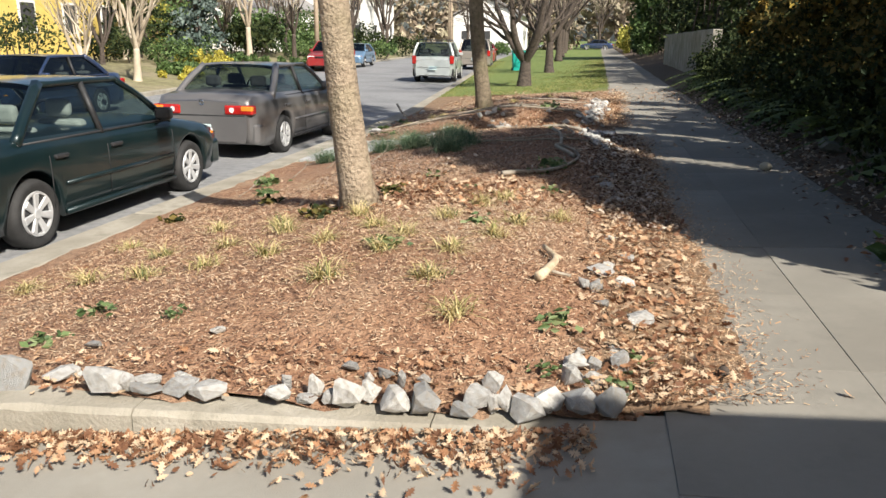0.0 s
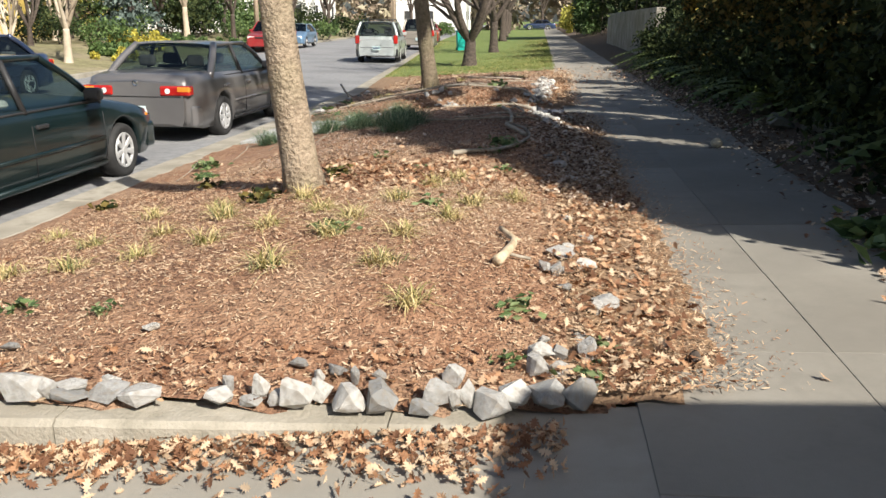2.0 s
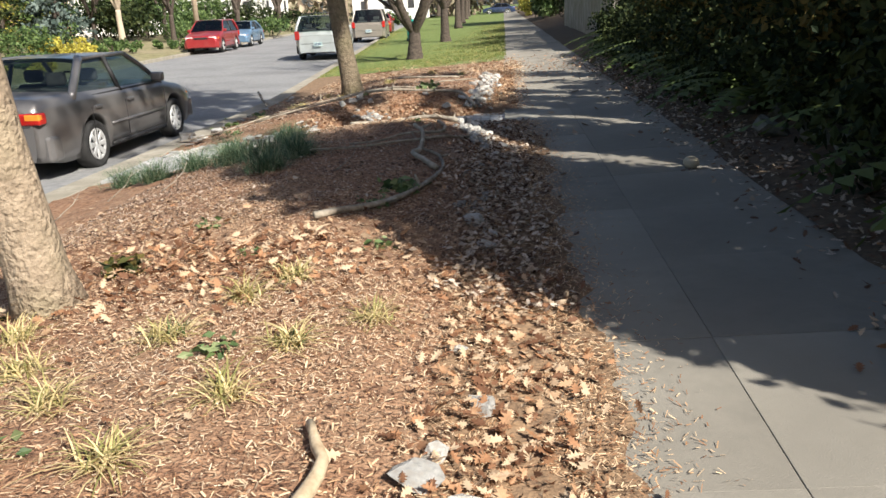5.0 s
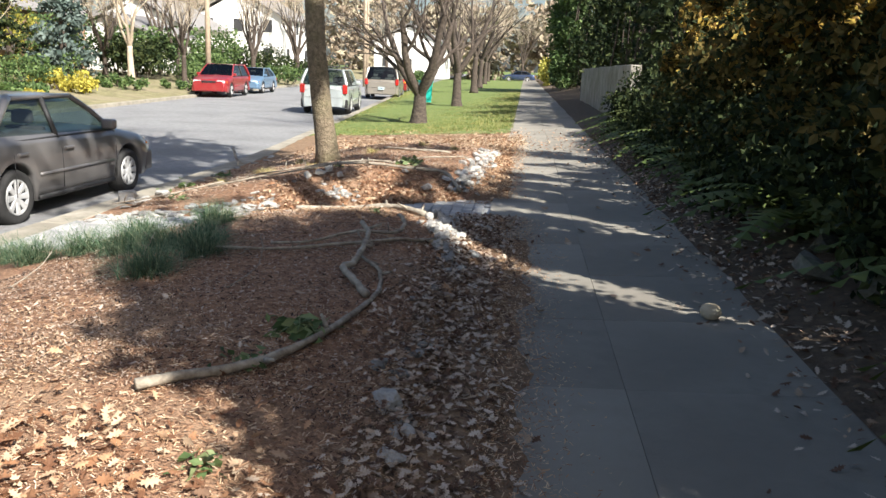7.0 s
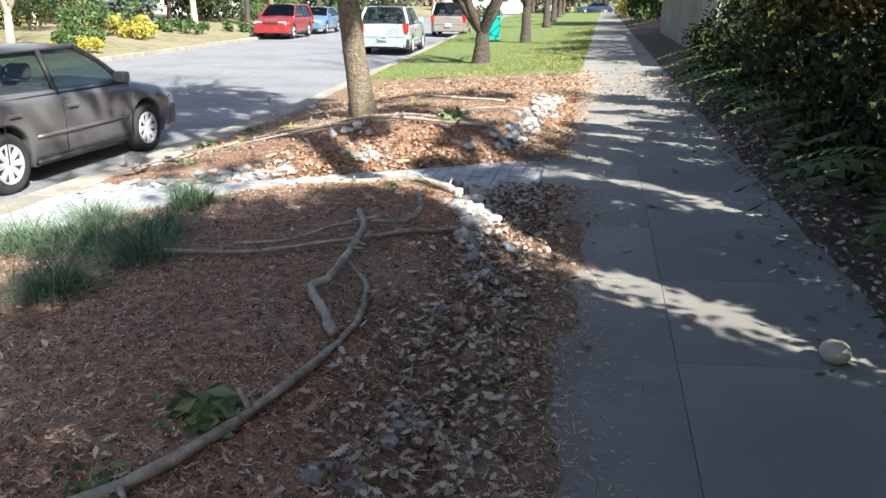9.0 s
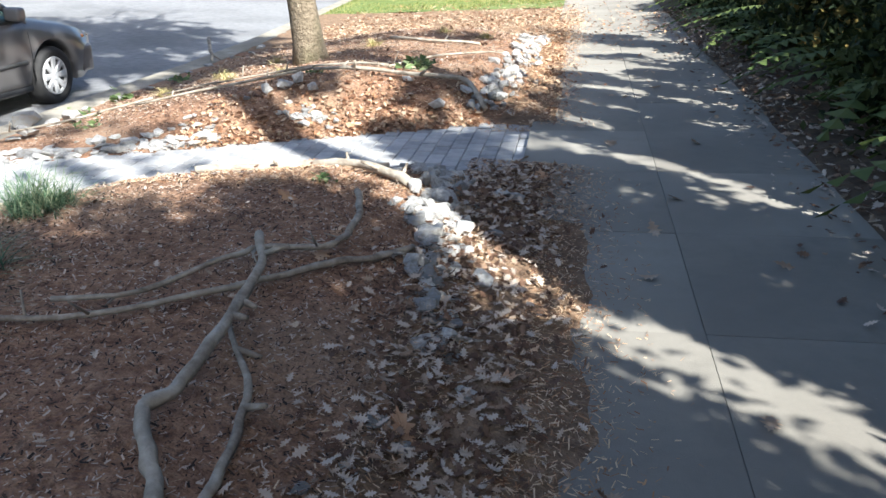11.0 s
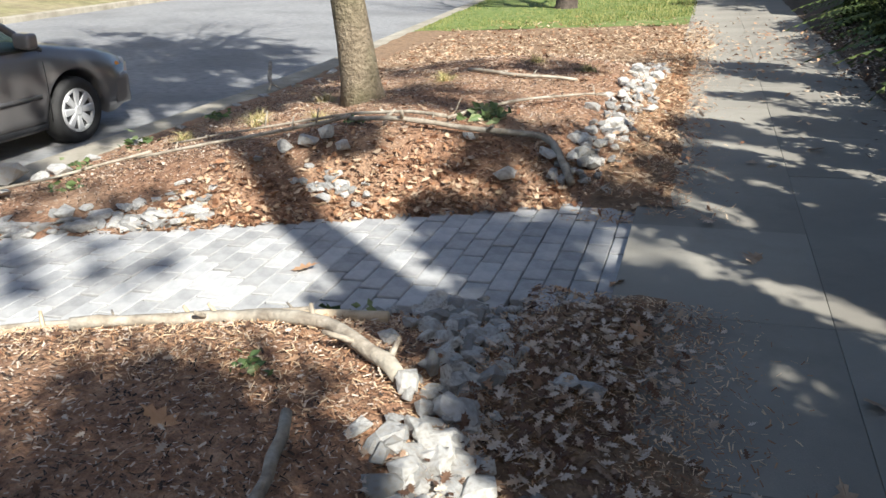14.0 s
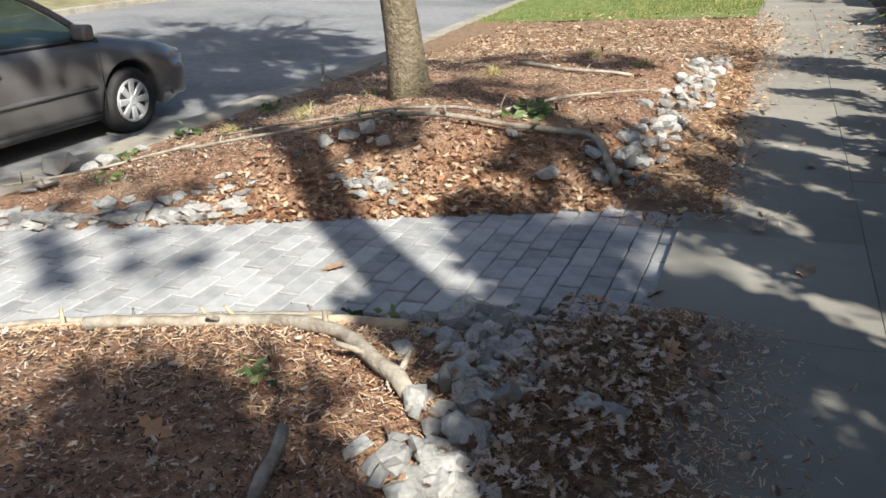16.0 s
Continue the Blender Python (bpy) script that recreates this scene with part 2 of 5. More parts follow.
M_POLE = mat("pole_wood", [(0.3, 0.23, 0.16), (0.45, 0.36, 0.26)], 6, 0.9, 0.4, 40)
M_BALL = mat("worn_ball", [(0.4, 0.33, 0.22), (0.55, 0.48, 0.34)], 12, 0.7, 0.2, 60)


# ---- building helpers ----
def me_from(name, verts, faces, material, smooth=False):
    me = bpy.data.meshes.new(name)
    me.from_pydata(verts, [], faces)
    me.materials.append(material)
    if smooth:
        me.polygons.foreach_set("use_smooth", [True] * len(me.polygons))
    me.update()
    return me


def empty(name, label, category, m=None, group=""):
    ob = tagged(new(name), label, category, group)
    ob.empty_display_size = 0.1
    if m is not None:
        ob.matrix_basis = m
    return ob


def part(name, bm, material, parent, label="", m=None, smooth=False):
    """A bmesh or a mesh as one object under parent."""
    if isinstance(bm, bmesh.types.BMesh):
        me = bpy.data.meshes.new(name)
        bmesh.ops.recalc_face_normals(bm, faces=bm.faces)
        bm.to_mesh(me)
        bm.free()
        me.materials.append(material)
        if smooth:
            me.polygons.foreach_set("use_smooth", [True] * len(me.polygons))
    else:
        me = bm
    ob = new(name, me)
    ob.parent = parent
    if m is not None:
        ob.matrix_basis = m
    if label:
        ob["label"] = label
    return ob


def box(x0, x1, y0, y1, z0, z1, bevel=0.0, seg=2, bm=None):
    b = bmesh.new() if bm is None else bm
    r = bmesh.ops.create_cube(b, size=1)
    for v in r["verts"]:
        v.co = Vector(((x0 + x1) / 2 + v.co.x * (x1 - x0), (y0 + y1) / 2 + v.co.y * (y1 - y0), (z0 + z1) / 2 + v.co.z * (z1 - z0)))
    if bevel:
        es = list({e for v in r["verts"] for e in v.link_edges})
        bmesh.ops.bevel(b, geom=es, offset=bevel, segments=seg, affect="EDGES", profile=0.5)
    return b


def lathe(profile, n=24, axis="x"):
    """Turn (along, radius) pairs round an axis."""
    vs, fs = [], []
    for a, r in profile:
        for i in range(n):
            c, s = math.cos(2 * math.pi * i / n) * r, math.sin(2 * math.pi * i / n) * r
            vs.append((a, c, s) if axis == "x" else (c, s, a))
    for k in range(len(profile) - 1):
        for i in range(n):
            fs.append((k * n + i, k * n + (i + 1) % n, (k + 1) * n + (i + 1) % n, (k + 1) * n + i))
    return vs, fs


def tube(pts, radii, n=7, vs=None, fs=None, cap=True, wob=0.0, rng=random):
    vs = [] if vs is None else vs
    fs = [] if fs is None else fs
    pts = [Vector(p) for p in pts]
    base = len(vs)
    for i, p in enumerate(pts):
        d = (pts[min(i + 1, len(pts) - 1)] - pts[max(i - 1, 0)]).normalized()
        a = d.orthogonal().normalized() if i == 0 else (a - d * a.dot(d)).normalized()
        b = d.cross(a)
        for k in range(n):
            w = 2 * math.pi * k / n
            r = radii[i] * (1 + (rng.uniform(-wob, wob) if wob else 0))
            vs.append(tuple(p + (a * math.cos(w) + b * math.sin(w)) * r))
    for i in range(len(pts) - 1):
        for k in range(n):
            o = base + i * n
            fs.append((o + k, o + (k + 1) % n, o + n + (k + 1) % n, o + n + k))
    if cap:
        fs.append(tuple(base + k for k in reversed(range(n))))
        fs.append(tuple(base + (len(pts) - 1) * n + k for k in range(n)))
    return vs, fs


def spline(pts, step=4):
    """Points along a smooth line through pts."""
    p = [Vector(q) for q in pts]
    p = [p[0] * 2 - p[1], *p, p[-1] * 2 - p[-2]]
    out = []
    for i in range(1, len(p) - 2):
        for k in range(step):
            t = k / step
            out.append(0.5 * ((2 * p[i]) + (p[i + 1] - p[i - 1]) * t + (2 * p[i - 1] - 5 * p[i] + 4 * p[i + 1] - p[i + 2]) * t * t + (3 * p[i] - p[i - 1] - 3 * p[i + 1] + p[i + 2]) * t ** 3))
    out.append(p[-2])
    return out


# ---- lie of the land ----
def lerp(x, xs, ys):
    return float(np.interp(x, xs, ys))


def sm(t):
    t = max(0.0, min(1.0, t))
    return t * t * (3 - 2 * t)


PX, PZ = (-4.0, -3.3, -2.5, -1.6, -1.2, -0.6, -0.2, 0.1, 0.35), (-0.31, -0.2, 0.0, 0.17, 0.21, 0.22, 0.18, 0.08, 0.0)
ROAD_Z, KERB_X = -0.46, -4.25


def drive_edge(x):
    """Front face of the low kerb between driveway and bed."""
    return 4.70 + 0.17 * (max(x, -4.2) + 2.05)


def H(x, y):
    """Height of the ground on the near side of the road."""
    if x >= 0.35:
        return 0.04 * (min(x, 2.1) - 0.5) + max(0, x - 2.1) * 0.12
    edge = y - drive_edge(x)
    if edge < 0.05:
        return lerp(x, (-4.0, 0.35), (-0.3, -0.02))
    flat, top = lerp(x, (-4.0, 0.35), (-0.31, -0.05)), lerp(x, PX, PZ)
    yy = y - 0.33 * min(x, 0)
    if yy < 14.6:
        k0 = lerp(x, (-2.05, -0.85, -0.25), (0.8, 0.36, 0.22))
        k = (k0 * sm((edge + 0.03) / 0.12) + (1 - k0) * sm(edge / 1.1)) * (1 - sm((yy - 13.1) / 0.95))
    else:
        k = sm((yy - 15.12) / 1.1) * (1 - sm((y - 18.9) / 1.6))
    z = flat + (top - flat) * k
    if y > 20:
        z = lerp(y, (20, 24), (z, lerp(x, (-4.0, 0.35), (-0.28, -0.01))))
    return z


def shift(y):
    """How far the street lies to the side, as it bends away further on."""
    return lerp(y, (0, 20, 35, 60, 160), (0, 0, -1.2, -3.3, -9.0))


def bumpy(x, y, a=0.02, f=1.7):
    return a * noise.noise((x * f, y * f, 0)) + a * 0.5 * noise.noise((x * f * 4, y * f * 4, 3))


def sheet(name, x0, x1, y0, y1, step, z, material, inside=None, smooth=True, slide=None):
    nx, ny = max(1, int((x1 - x0) / step)), max(1, int((y1 - y0) / step))
    vs = [(x0 + (x1 - x0) * i / nx, y0 + (y1 - y0) * j / ny) for j in range(ny + 1) for i in range(nx + 1)]
    vs = [(x, y, z(x, y)) for x, y in vs]
    fs = []
    for j in range(ny):
        for i in range(nx):
            a = j * (nx + 1) + i
            if inside is None or inside(x0 + (x1 - x0) * (i + 0.5) / nx, y0 + (y1 - y0) * (j + 0.5) / ny):
                fs.append((a, a + 1, a + nx + 2, a + nx + 1))
    vs = [(x + slide(x, y), y, zz) for x, y, zz in vs] if slide else vs
    return new(name, me_from(name, vs, fs, material, smooth))


def path_y(x):
    """Middle of the paved path between the two beds."""
    return 14.62 + 0.33 * min(x, 0)


# ---- ground, road, kerbs, walk ----
def far_z(x, y):
    x -= shift(y)
    d = max(0.0, -13.3 - x)
    return -0.34 + min(d, 6) * 0.1 + 0.02 * max(0, d - 6) + bumpy(x, y, 0.03, 0.6)


tagged(sheet("ground", -900, 900, -900, 900, 60, lambda x, y: -0.75, M_TURF), "plain ground that runs out to the horizon", "ground", kind="structure")
tagged(sheet("road", -13.05, KERB_X, -40, 260, 0.45, lambda x, y: ROAD_Z + 0.05 * (1 - ((x + 8.6) / 4.4) ** 2) + 0.006 * noise.noise((x, y, 5)), M_ROAD, slide=lambda x, y: shift(y)), "worn grey asphalt street dappled with branch shadows", "road", kind="structure")
far_yard = tagged(sheet("ground_far_side", -60, -13.25, -30, 160, 1.2, lambda x, y: far_z(x + shift(y), y), M_FARY, slide=lambda x, y: shift(y)), "sloping front yards of soil and low plants across the street", "ground", kind="structure")
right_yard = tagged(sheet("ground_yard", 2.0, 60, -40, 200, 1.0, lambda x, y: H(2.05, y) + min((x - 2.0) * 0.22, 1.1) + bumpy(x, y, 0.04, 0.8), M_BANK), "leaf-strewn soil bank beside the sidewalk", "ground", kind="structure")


def kerb(name, x0, x1, y0, y1, top, label, low=-0.75, pieces=2.4):
    ob = empty(name, label, "kerb")
    ob["kind"] = "structure"
    y = y0
    while y < y1:
        y2 = min(y + pieces, y1)
        b = box(x0, x1, y + 0.006, y2 - 0.006, low, top, 0.02)
        for v in b.verts:
            v.co.x += shift(v.co.y)
        part("kerb_stone", b, M_KERB, ob)
        y = y2
    return ob


kerb("kerb_near", KERB_X, -3.92, 4.4, 75, -0.295, "weathered pale concrete kerb beside parked cars")
kerb("kerb_far", -13.25, -13.05, -30, 160, -0.33, "far concrete kerb along the opposite yards", pieces=5)
verge = tagged(sheet("verge", -3.95, 0.3, 1.0, 20.0, 0.09, lambda x, y: H(x, y) + bumpy(x, y, 0.018, 2.2) + bumpy(x, y, 0.008, 14) - (0.035 if abs(y - path_y(x)) < 0.66 else 0.0), M_MULCH, lambda x, y: y > drive_edge(x) + 0.1), "reddish bark mulch mound of a planted parking strip", "planting bed", kind="structure")
tagged(sheet("litter_strip", -0.02, 0.42, 5.2, 22.0, 0.09, lambda x, y: (H(x, y) if x < 0.3 else 0.0) + (0.013 if x > 0.05 else -0.03) + bumpy(x, y, 0.01, 4) - (0.012 if x > 0.4 else 0), M_DIRT, lambda x, y: abs(y - 14.65) > 0.6, slide=lambda x, y: (0.12 * noise.noise((y * 0.9, 1, 0)) + 0.06 * noise.noise((y * 3, 2, 0)) + 0.05 + (0.3 if 5.5 < y < 13 else 0) * sm((x + 0.02) / 0.44)) if x > 0.2 else 0), "trampled leafy dirt between bed and sidewalk", "ground", kind="structure")
tagged(sheet("dirt_strip", -3.95, 0.3, 20.0, 24.8, 0.12, lambda x, y: H(x, y) + bumpy(x, y, 0.02, 3), M_DIRT, slide=lambda x, y: shift(y) * max(0, min(1, (0.3 - x) / 4.2))), "bare dirt strip covered with dry leaves", "ground", kind="structure")
lawn_sheet = tagged(sheet("lawn_ground", -3.95, 0.3, 24.8, 120, 0.4, lambda x, y: H(x, y) + bumpy(x, y, 0.02, 1), M_TURF, slide=lambda x, y: shift(y) * max(0, min(1, (0.3 - x) / 4.2))), "mown green lawn under street trees", "lawn", kind="structure")
tagged(sheet("walk_base", 0.3, 2.06, -12, 160, 0.5, lambda x, y: H(max(x, 0.35), y) - 0.03, M_JOINT), "dark soil in the joints of the sidewalk", "ground", kind="structure")

DRX, DRZ = (-4.2, -2.4, -0.9, -0.2, 0.3), (-0.27, -0.1, -0.065, -0.05, -0.014)
# driveway in front of the bed, with its own kerb
tagged(sheet("driveway", -4.3, 0.3, -12, 5.25, 0.05, lambda x, y: lerp(x, DRX, DRZ) + bumpy(x, y, 0.006, 1.5), M_CONC, lambda x, y: y < drive_edge(x) + 0.09), "stained concrete driveway apron covered by dry leaves", "driveway", kind="structure")
dk = empty("kerb_drive", "cracked low concrete kerb holding back the mulch bed", "kerb")
dk["kind"] = "structure"
kx = -4.2
for n, w in enumerate((2.62, 1.05, 0.62)):
    cuts = max(3, int(w / 0.09))
    vs, fs = [], []
    for i in range(cuts + 1):
        x = kx + 0.003 + (w - 0.006) * i / cuts
        y0 = drive_edge(x)
        zt = lerp(x, (-4.2, -2.05, -0.85, -0.25, 0.1), (-0.1, 0.045, -0.005, -0.03, -0.055)) + 0.006 * noise.noise((x * 6, 1, 0))
        e = 0.02 + 0.012 * noise.noise((x * 9, 4, 0))
        vs += [(x, y0 + 0.008 * noise.noise((x * 5, 2, 0)), -0.6), (x, y0 + 0.006 * noise.noise((x * 7, 3, 0)), zt - e), (x, y0 + e * 0.9, zt), (x, y0 + 0.16, zt + 0.004), (x, y0 + 0.17, -0.6)]
    for i in range(cuts):
        o = i * 5
        fs += [(o + k, o + 5 + k, o + 6 + k, o + 1 + k) for k in range(4)]
    fs += [(0, 1, 2, 3, 4), tuple(cuts * 5 + k for k in (4, 3, 2, 1, 0))]
    part("kerb_stone", me_from("kerb_stone", vs, fs, M_KERB), M_KERB, dk)
    kx += w

# sidewalk slabs
walk_ob = empty("sidewalk", "grey concrete sidewalk of two slab rows, partly in hedge shade", "sidewalk")
walk_ob["kind"] = "structure"
slab_me = {}
for c, (x0, x1) in enumerate(((0.3, 1.1), (1.1, 2.04))):
    b = box(x0 + 0.001, x1 - 0.001, -0.514, 0.514, -0.06, 0, 0.0015, 1)
    for v in b.verts:
        v.co.z += 0.04 * (v.co.x - 0.5)
    slab_me[c] = b
for c in (0, 1):
    first = None
    for k in range(-14, 60):
        y = 5.68 + 1.03 * (k + 0.5)
        if first is None:
            first = part("slab", slab_me[c], M_CONC, walk_ob)
            ob = first
        else:
            ob = part("slab", first.data, M_CONC, walk_ob)
        ob.location = (0, y, random.uniform(-0.002, 0.004))
far_slab = box(0.3, 2.04, 67.5, 160, -0.06, 0.0)
for v in far_slab.verts:
    v.co.z += 0.04 * (v.co.x - 0.5)
part("far_slab", far_slab, M_CONC, walk_ob)


# ---- trees ----
def grow(rng, p, d, length, r, depth, spread, limbs, twigs, up=0.25, kids=3, segs=5, sides=8):
    pts, rad = [p.copy()], [r]
    q = p.copy()
    for i in range(segs):
        d = (d + Vector((rng.uniform(-1, 1), rng.uniform(-1, 1), rng.uniform(-0.6, 1))) * 0.16 + Vector((0, 0, up * 0.2))).normalized()
        q = q + d * length / segs
        pts.append(q.copy())
        rad.append(r * (1 - 0.45 * (i + 1) / segs))
    store = limbs if r > 0.022 else twigs
    tube(pts, rad, sides if r > 0.04 else (5 if r > 0.015 else 3), store[0], store[1], cap=False)
    if depth == 0:
        return
    for k in range(kids):
        t = rng.uniform(0.45, 1.0) if k else 1.0
        i = max(1, min(segs, int(t * segs)))
        a = d.orthogonal().normalized()
        a = Matrix.Rotation(rng.uniform(0, 6.28), 3, d) @ a
        nd = (d * math.cos(spread) + a * math.sin(spread) * rng.uniform(0.6, 1.3)).normalized()
        grow(rng, pts[i], nd, length * rng.uniform(0.62, 0.85), rad[i] * rng.uniform(0.5, 0.72), depth - 1, spread, limbs, twigs, up, kids, max(3, segs - 1), sides)


def bare_tree(name, label, x, y, z, r, trunk_h, lean, seed, bark, stems=3, depth=4, spread=0.55, limb=2.2, twig_mat=None, up=0.25, kids=3, category="tree", group="", flare=1.5, stem_r=0.6):
    rng = random.Random(seed)
    ob = empty(name, label, category, pose(x, y, z), group)
    limbs, twigs = ([], []), ([], [])
    n = 14
    pts, rad = [], []
    for i in range(n + 1):
        h = trunk_h * i / n
        pts.append(Vector((lean[0] * h + 0.02 * math.sin(h * 2.1 + seed), lean[1] * h + 0.02 * math.cos(h * 1.7), h - 0.12)))
        rad.append(r * (1 + (flare - 1) * math.exp(-h / (r * 1.5)) - 0.22 * h / trunk_h))
    tube(pts, rad, 20, limbs[0], limbs[1], wob=0.05, rng=rng)
    d0 = Vector((lean[0], lean[1], 1)).normalized()
    for k in range(stems):
        a = 6.283 * k / stems + rng.uniform(-0.4, 0.4)
        d = (d0 + Vector((math.cos(a), math.sin(a), 0)) * math.tan(spread) * rng.uniform(0.7, 1.2)).normalized()
        grow(rng, pts[-1] - d0 * 0.1 * k * r, d, limb * rng.uniform(0.8, 1.2), r * stem_r, depth, spread, limbs, twigs, up, kids)
    part("trunk", me_from("trunk", *limbs, bark, True), bark, ob)
    if twigs[0]:
        part("crown", me_from("crown", *twigs, twig_mat or bark, False), bark, ob, "bare twigs")
    return ob


def leaves(name, pts, size, material, rng, parent=None, flat=0.0, aspect=1.7, names=None):
    """One mesh of many small pointed leaves at pts."""
    vs, fs = [], []
    for p in pts:
        s = size * rng.uniform(0.6, 1.35)
        d = Vector((rng.gauss(0, 1), rng.gauss(0, 1), rng.gauss(0, 1) * (1 - flat))).normalized()
        e = d.orthogonal().normalized()
        e = Matrix.Rotation(rng.uniform(0, 6.28), 3, d) @ e
        b = len(vs)
        p = Vector(p)
        up = d.cross(e) * s * 0.15
        for c in (p - d * s * aspect / 2, p + e * s / 2 + up, p + d * s * aspect / 2, p - e * s / 2 + up):
            vs.append(tuple(c))
        fs.append((b, b + 1, b + 2))
        fs.append((b, b + 2, b + 3))
    me = me_from(name, vs, fs, material)
    if parent is None:
        return new(name, me)
    return part(name, me, material, parent)


def lumps(rng, x0, x1, y0, y1, z0, height, n, rad):
    """Points on and in a crowd of clumps that fills a plan."""
    out = []
    for _ in range(n):
        x, y = rng.uniform(x0, x1), rng.uniform(y0, y1)
        h = height(x, y)
        out.append((Vector((x, y, z0 + rng.uniform(0.1, 1.0) * h)), rad * rng.uniform(0.6, 1.3)))
    return out


def clump_points(rng, clumps, per):
    pts = []
    for c, r in clumps:
        for _ in range(per):
            d = Vector((rng.gauss(0, 1), rng.gauss(0, 1), rng.gauss(0, 0.8))).normalized()
            pts.append(c + d * r * rng.uniform(0.55, 1.1))
    return pts


def shrub(name, label, category, clumps, per, size, material, seed, stems=True, x=0, y=0, z=0, extra=None, stem_mat=None, group=""):
    rng = random.Random(seed)
    ob = empty(name, label, category, pose(x, y, z), group)
    leaves("foliage", clump_points(rng, clumps, per), size, material, rng, ob)
    if extra:
        n, m2, s2 = extra
        sel = sorted(clumps, key=lambda c: -c[0].z)[: max(1, int(len(clumps) * 0.4))]
        leaves("tinted_foliage", clump_points(rng, rng.sample(sel, max(1, int(len(sel) * 0.8))), n), s2, m2, rng, ob)
    if stems:
        vs, fs = [], []
        for c, r in clumps[::2]:
            g = Vector((c.x * 0.75 + rng.uniform(-0.2, 0.2), c.y * 0.75 if not (x == 0 and y == 0) else c.y, 0 if z else 0.0))
            if x == 0 and y == 0:
                g = Vector((c.x + rng.uniform(-0.3, 0.3), c.y + rng.uniform(-0.3, 0.3), max(0.0, c.z - 2.5)))
            tube(spline([g, (g + c) / 2 + Vector((rng.uniform(-0.1, 0.1), rng.uniform(-0.1, 0.1), 0)), c], 3), [0.03] * 3 + [0.02] * 2 + [0.01] * 2, 5, vs, fs)
        part("branchwork", me_from("branchwork", vs, fs, stem_mat or M_DBARK), M_DBARK, ob)
    return ob


# house that shades the start of the walk, behind the camera and out of sight
def house(name, label, x, y, z, w, d, h, ridge, material, along="y", wins=3, rot=0.0, floors=1, trim=None):
    ob = empty(name, label, "house", pose(x, y, z, 0, 0, rot))
    b = box(-w / 2, w / 2, -d / 2, d / 2, -0.6, h)
    part("wall", b, material, ob)
    o = 0.45
    if along == "y":
        v = [(-w / 2 - o, -d / 2 - o, h - 0.1), (w / 2 + o, -d / 2 - o, h - 0.1), (0, -d / 2 - o, h + ridge), (-w / 2 - o, d / 2 + o, h - 0.1), (w / 2 + o, d / 2 + o, h - 0.1), (0, d / 2 + o, h + ridge)]
        gab = [(-w / 2, -d / 2 + 0.02, h), (w / 2, -d / 2 + 0.02, h), (0, -d / 2 + 0.02, h + ridge * 0.88), (-w / 2, d / 2 - 0.02, h), (w / 2, d / 2 - 0.02, h), (0, d / 2 - 0.02, h + ridge * 0.88)]
    else:
        v = [(-w / 2 - o, d / 2 + o, h - 0.1), (-w / 2 - o, -d / 2 - o, h - 0.1), (-w / 2 - o, 0, h + ridge), (w / 2 + o, d / 2 + o, h - 0.1), (w / 2 + o, -d / 2 - o, h - 0.1), (w / 2 + o, 0, h + ridge)]
        gab = [(-w / 2 + 0.02, d / 2, h), (-w / 2 + 0.02, -d / 2, h), (-w / 2 + 0.02, 0, h + ridge * 0.88), (w / 2 - 0.02, d / 2, h), (w / 2 - 0.02, -d / 2, h), (w / 2 - 0.02, 0, h + ridge * 0.88)]
    rf = []
    for k in (0.0, 0.16):
        rf += [(a, c, e + k) for a, c, e in v]
    part("roof", me_from("roof", rf, [(0, 2, 5, 3), (2, 1, 4, 5), (6, 9, 11, 8), (8, 11, 10, 7), (0, 6, 8, 2), (2, 8, 7, 1), (3, 5, 11, 9), (5, 4, 10, 11), (0, 3, 9, 6), (1, 7, 10, 4)], M_ROOF), M_ROOF, ob)
    part("gable", me_from("gable", gab[:3], [(0, 1, 2)], material), material, ob)
    part("gable", me_from("gable", gab[3:], [(0, 2, 1)], material), material, ob)
    for side in (0, 1):
        for f in range(floors):
            for k in range(wins):
                zc = 1.5 + f * 2.7
                if side == 0:
                    c = -w / 2 + w * (k + 0.5) / wins
                    fr = box(c - 0.55, c + 0.55, -d / 2 - 0.06, -d / 2 + 0.02, zc - 0.7, zc + 0.7, 0.01, 1)
                    gl = box(c - 0.45, c + 0.45, -d / 2 - 0.075, -d / 2 - 0.05, zc - 0.6, zc + 0.6)
                else:
                    c = -d / 2 + d * (k + 0.5) / wins
                    fr = box(w / 2 - 0.02, w / 2 + 0.06, c - 0.55, c + 0.55, zc - 0.7, zc + 0.7, 0.01, 1)
                    gl = box(w / 2 + 0.05, w / 2 + 0.075, c - 0.45, c + 0.45, zc - 0.6, zc + 0.6)
                win = part("window", fr, trim or M_WHITEH, ob)
                part("pane", gl, M_DARKIN, win, "dark window pane")
    return ob


# out-of-view block sized so that its shadow edges fall on drive and walk
house("house", "unseen house added to cast its shadow over the driveway", 6.9, -2.2, 0, 8.2, 8.9, 2.9, 0.2, M_BRNH)


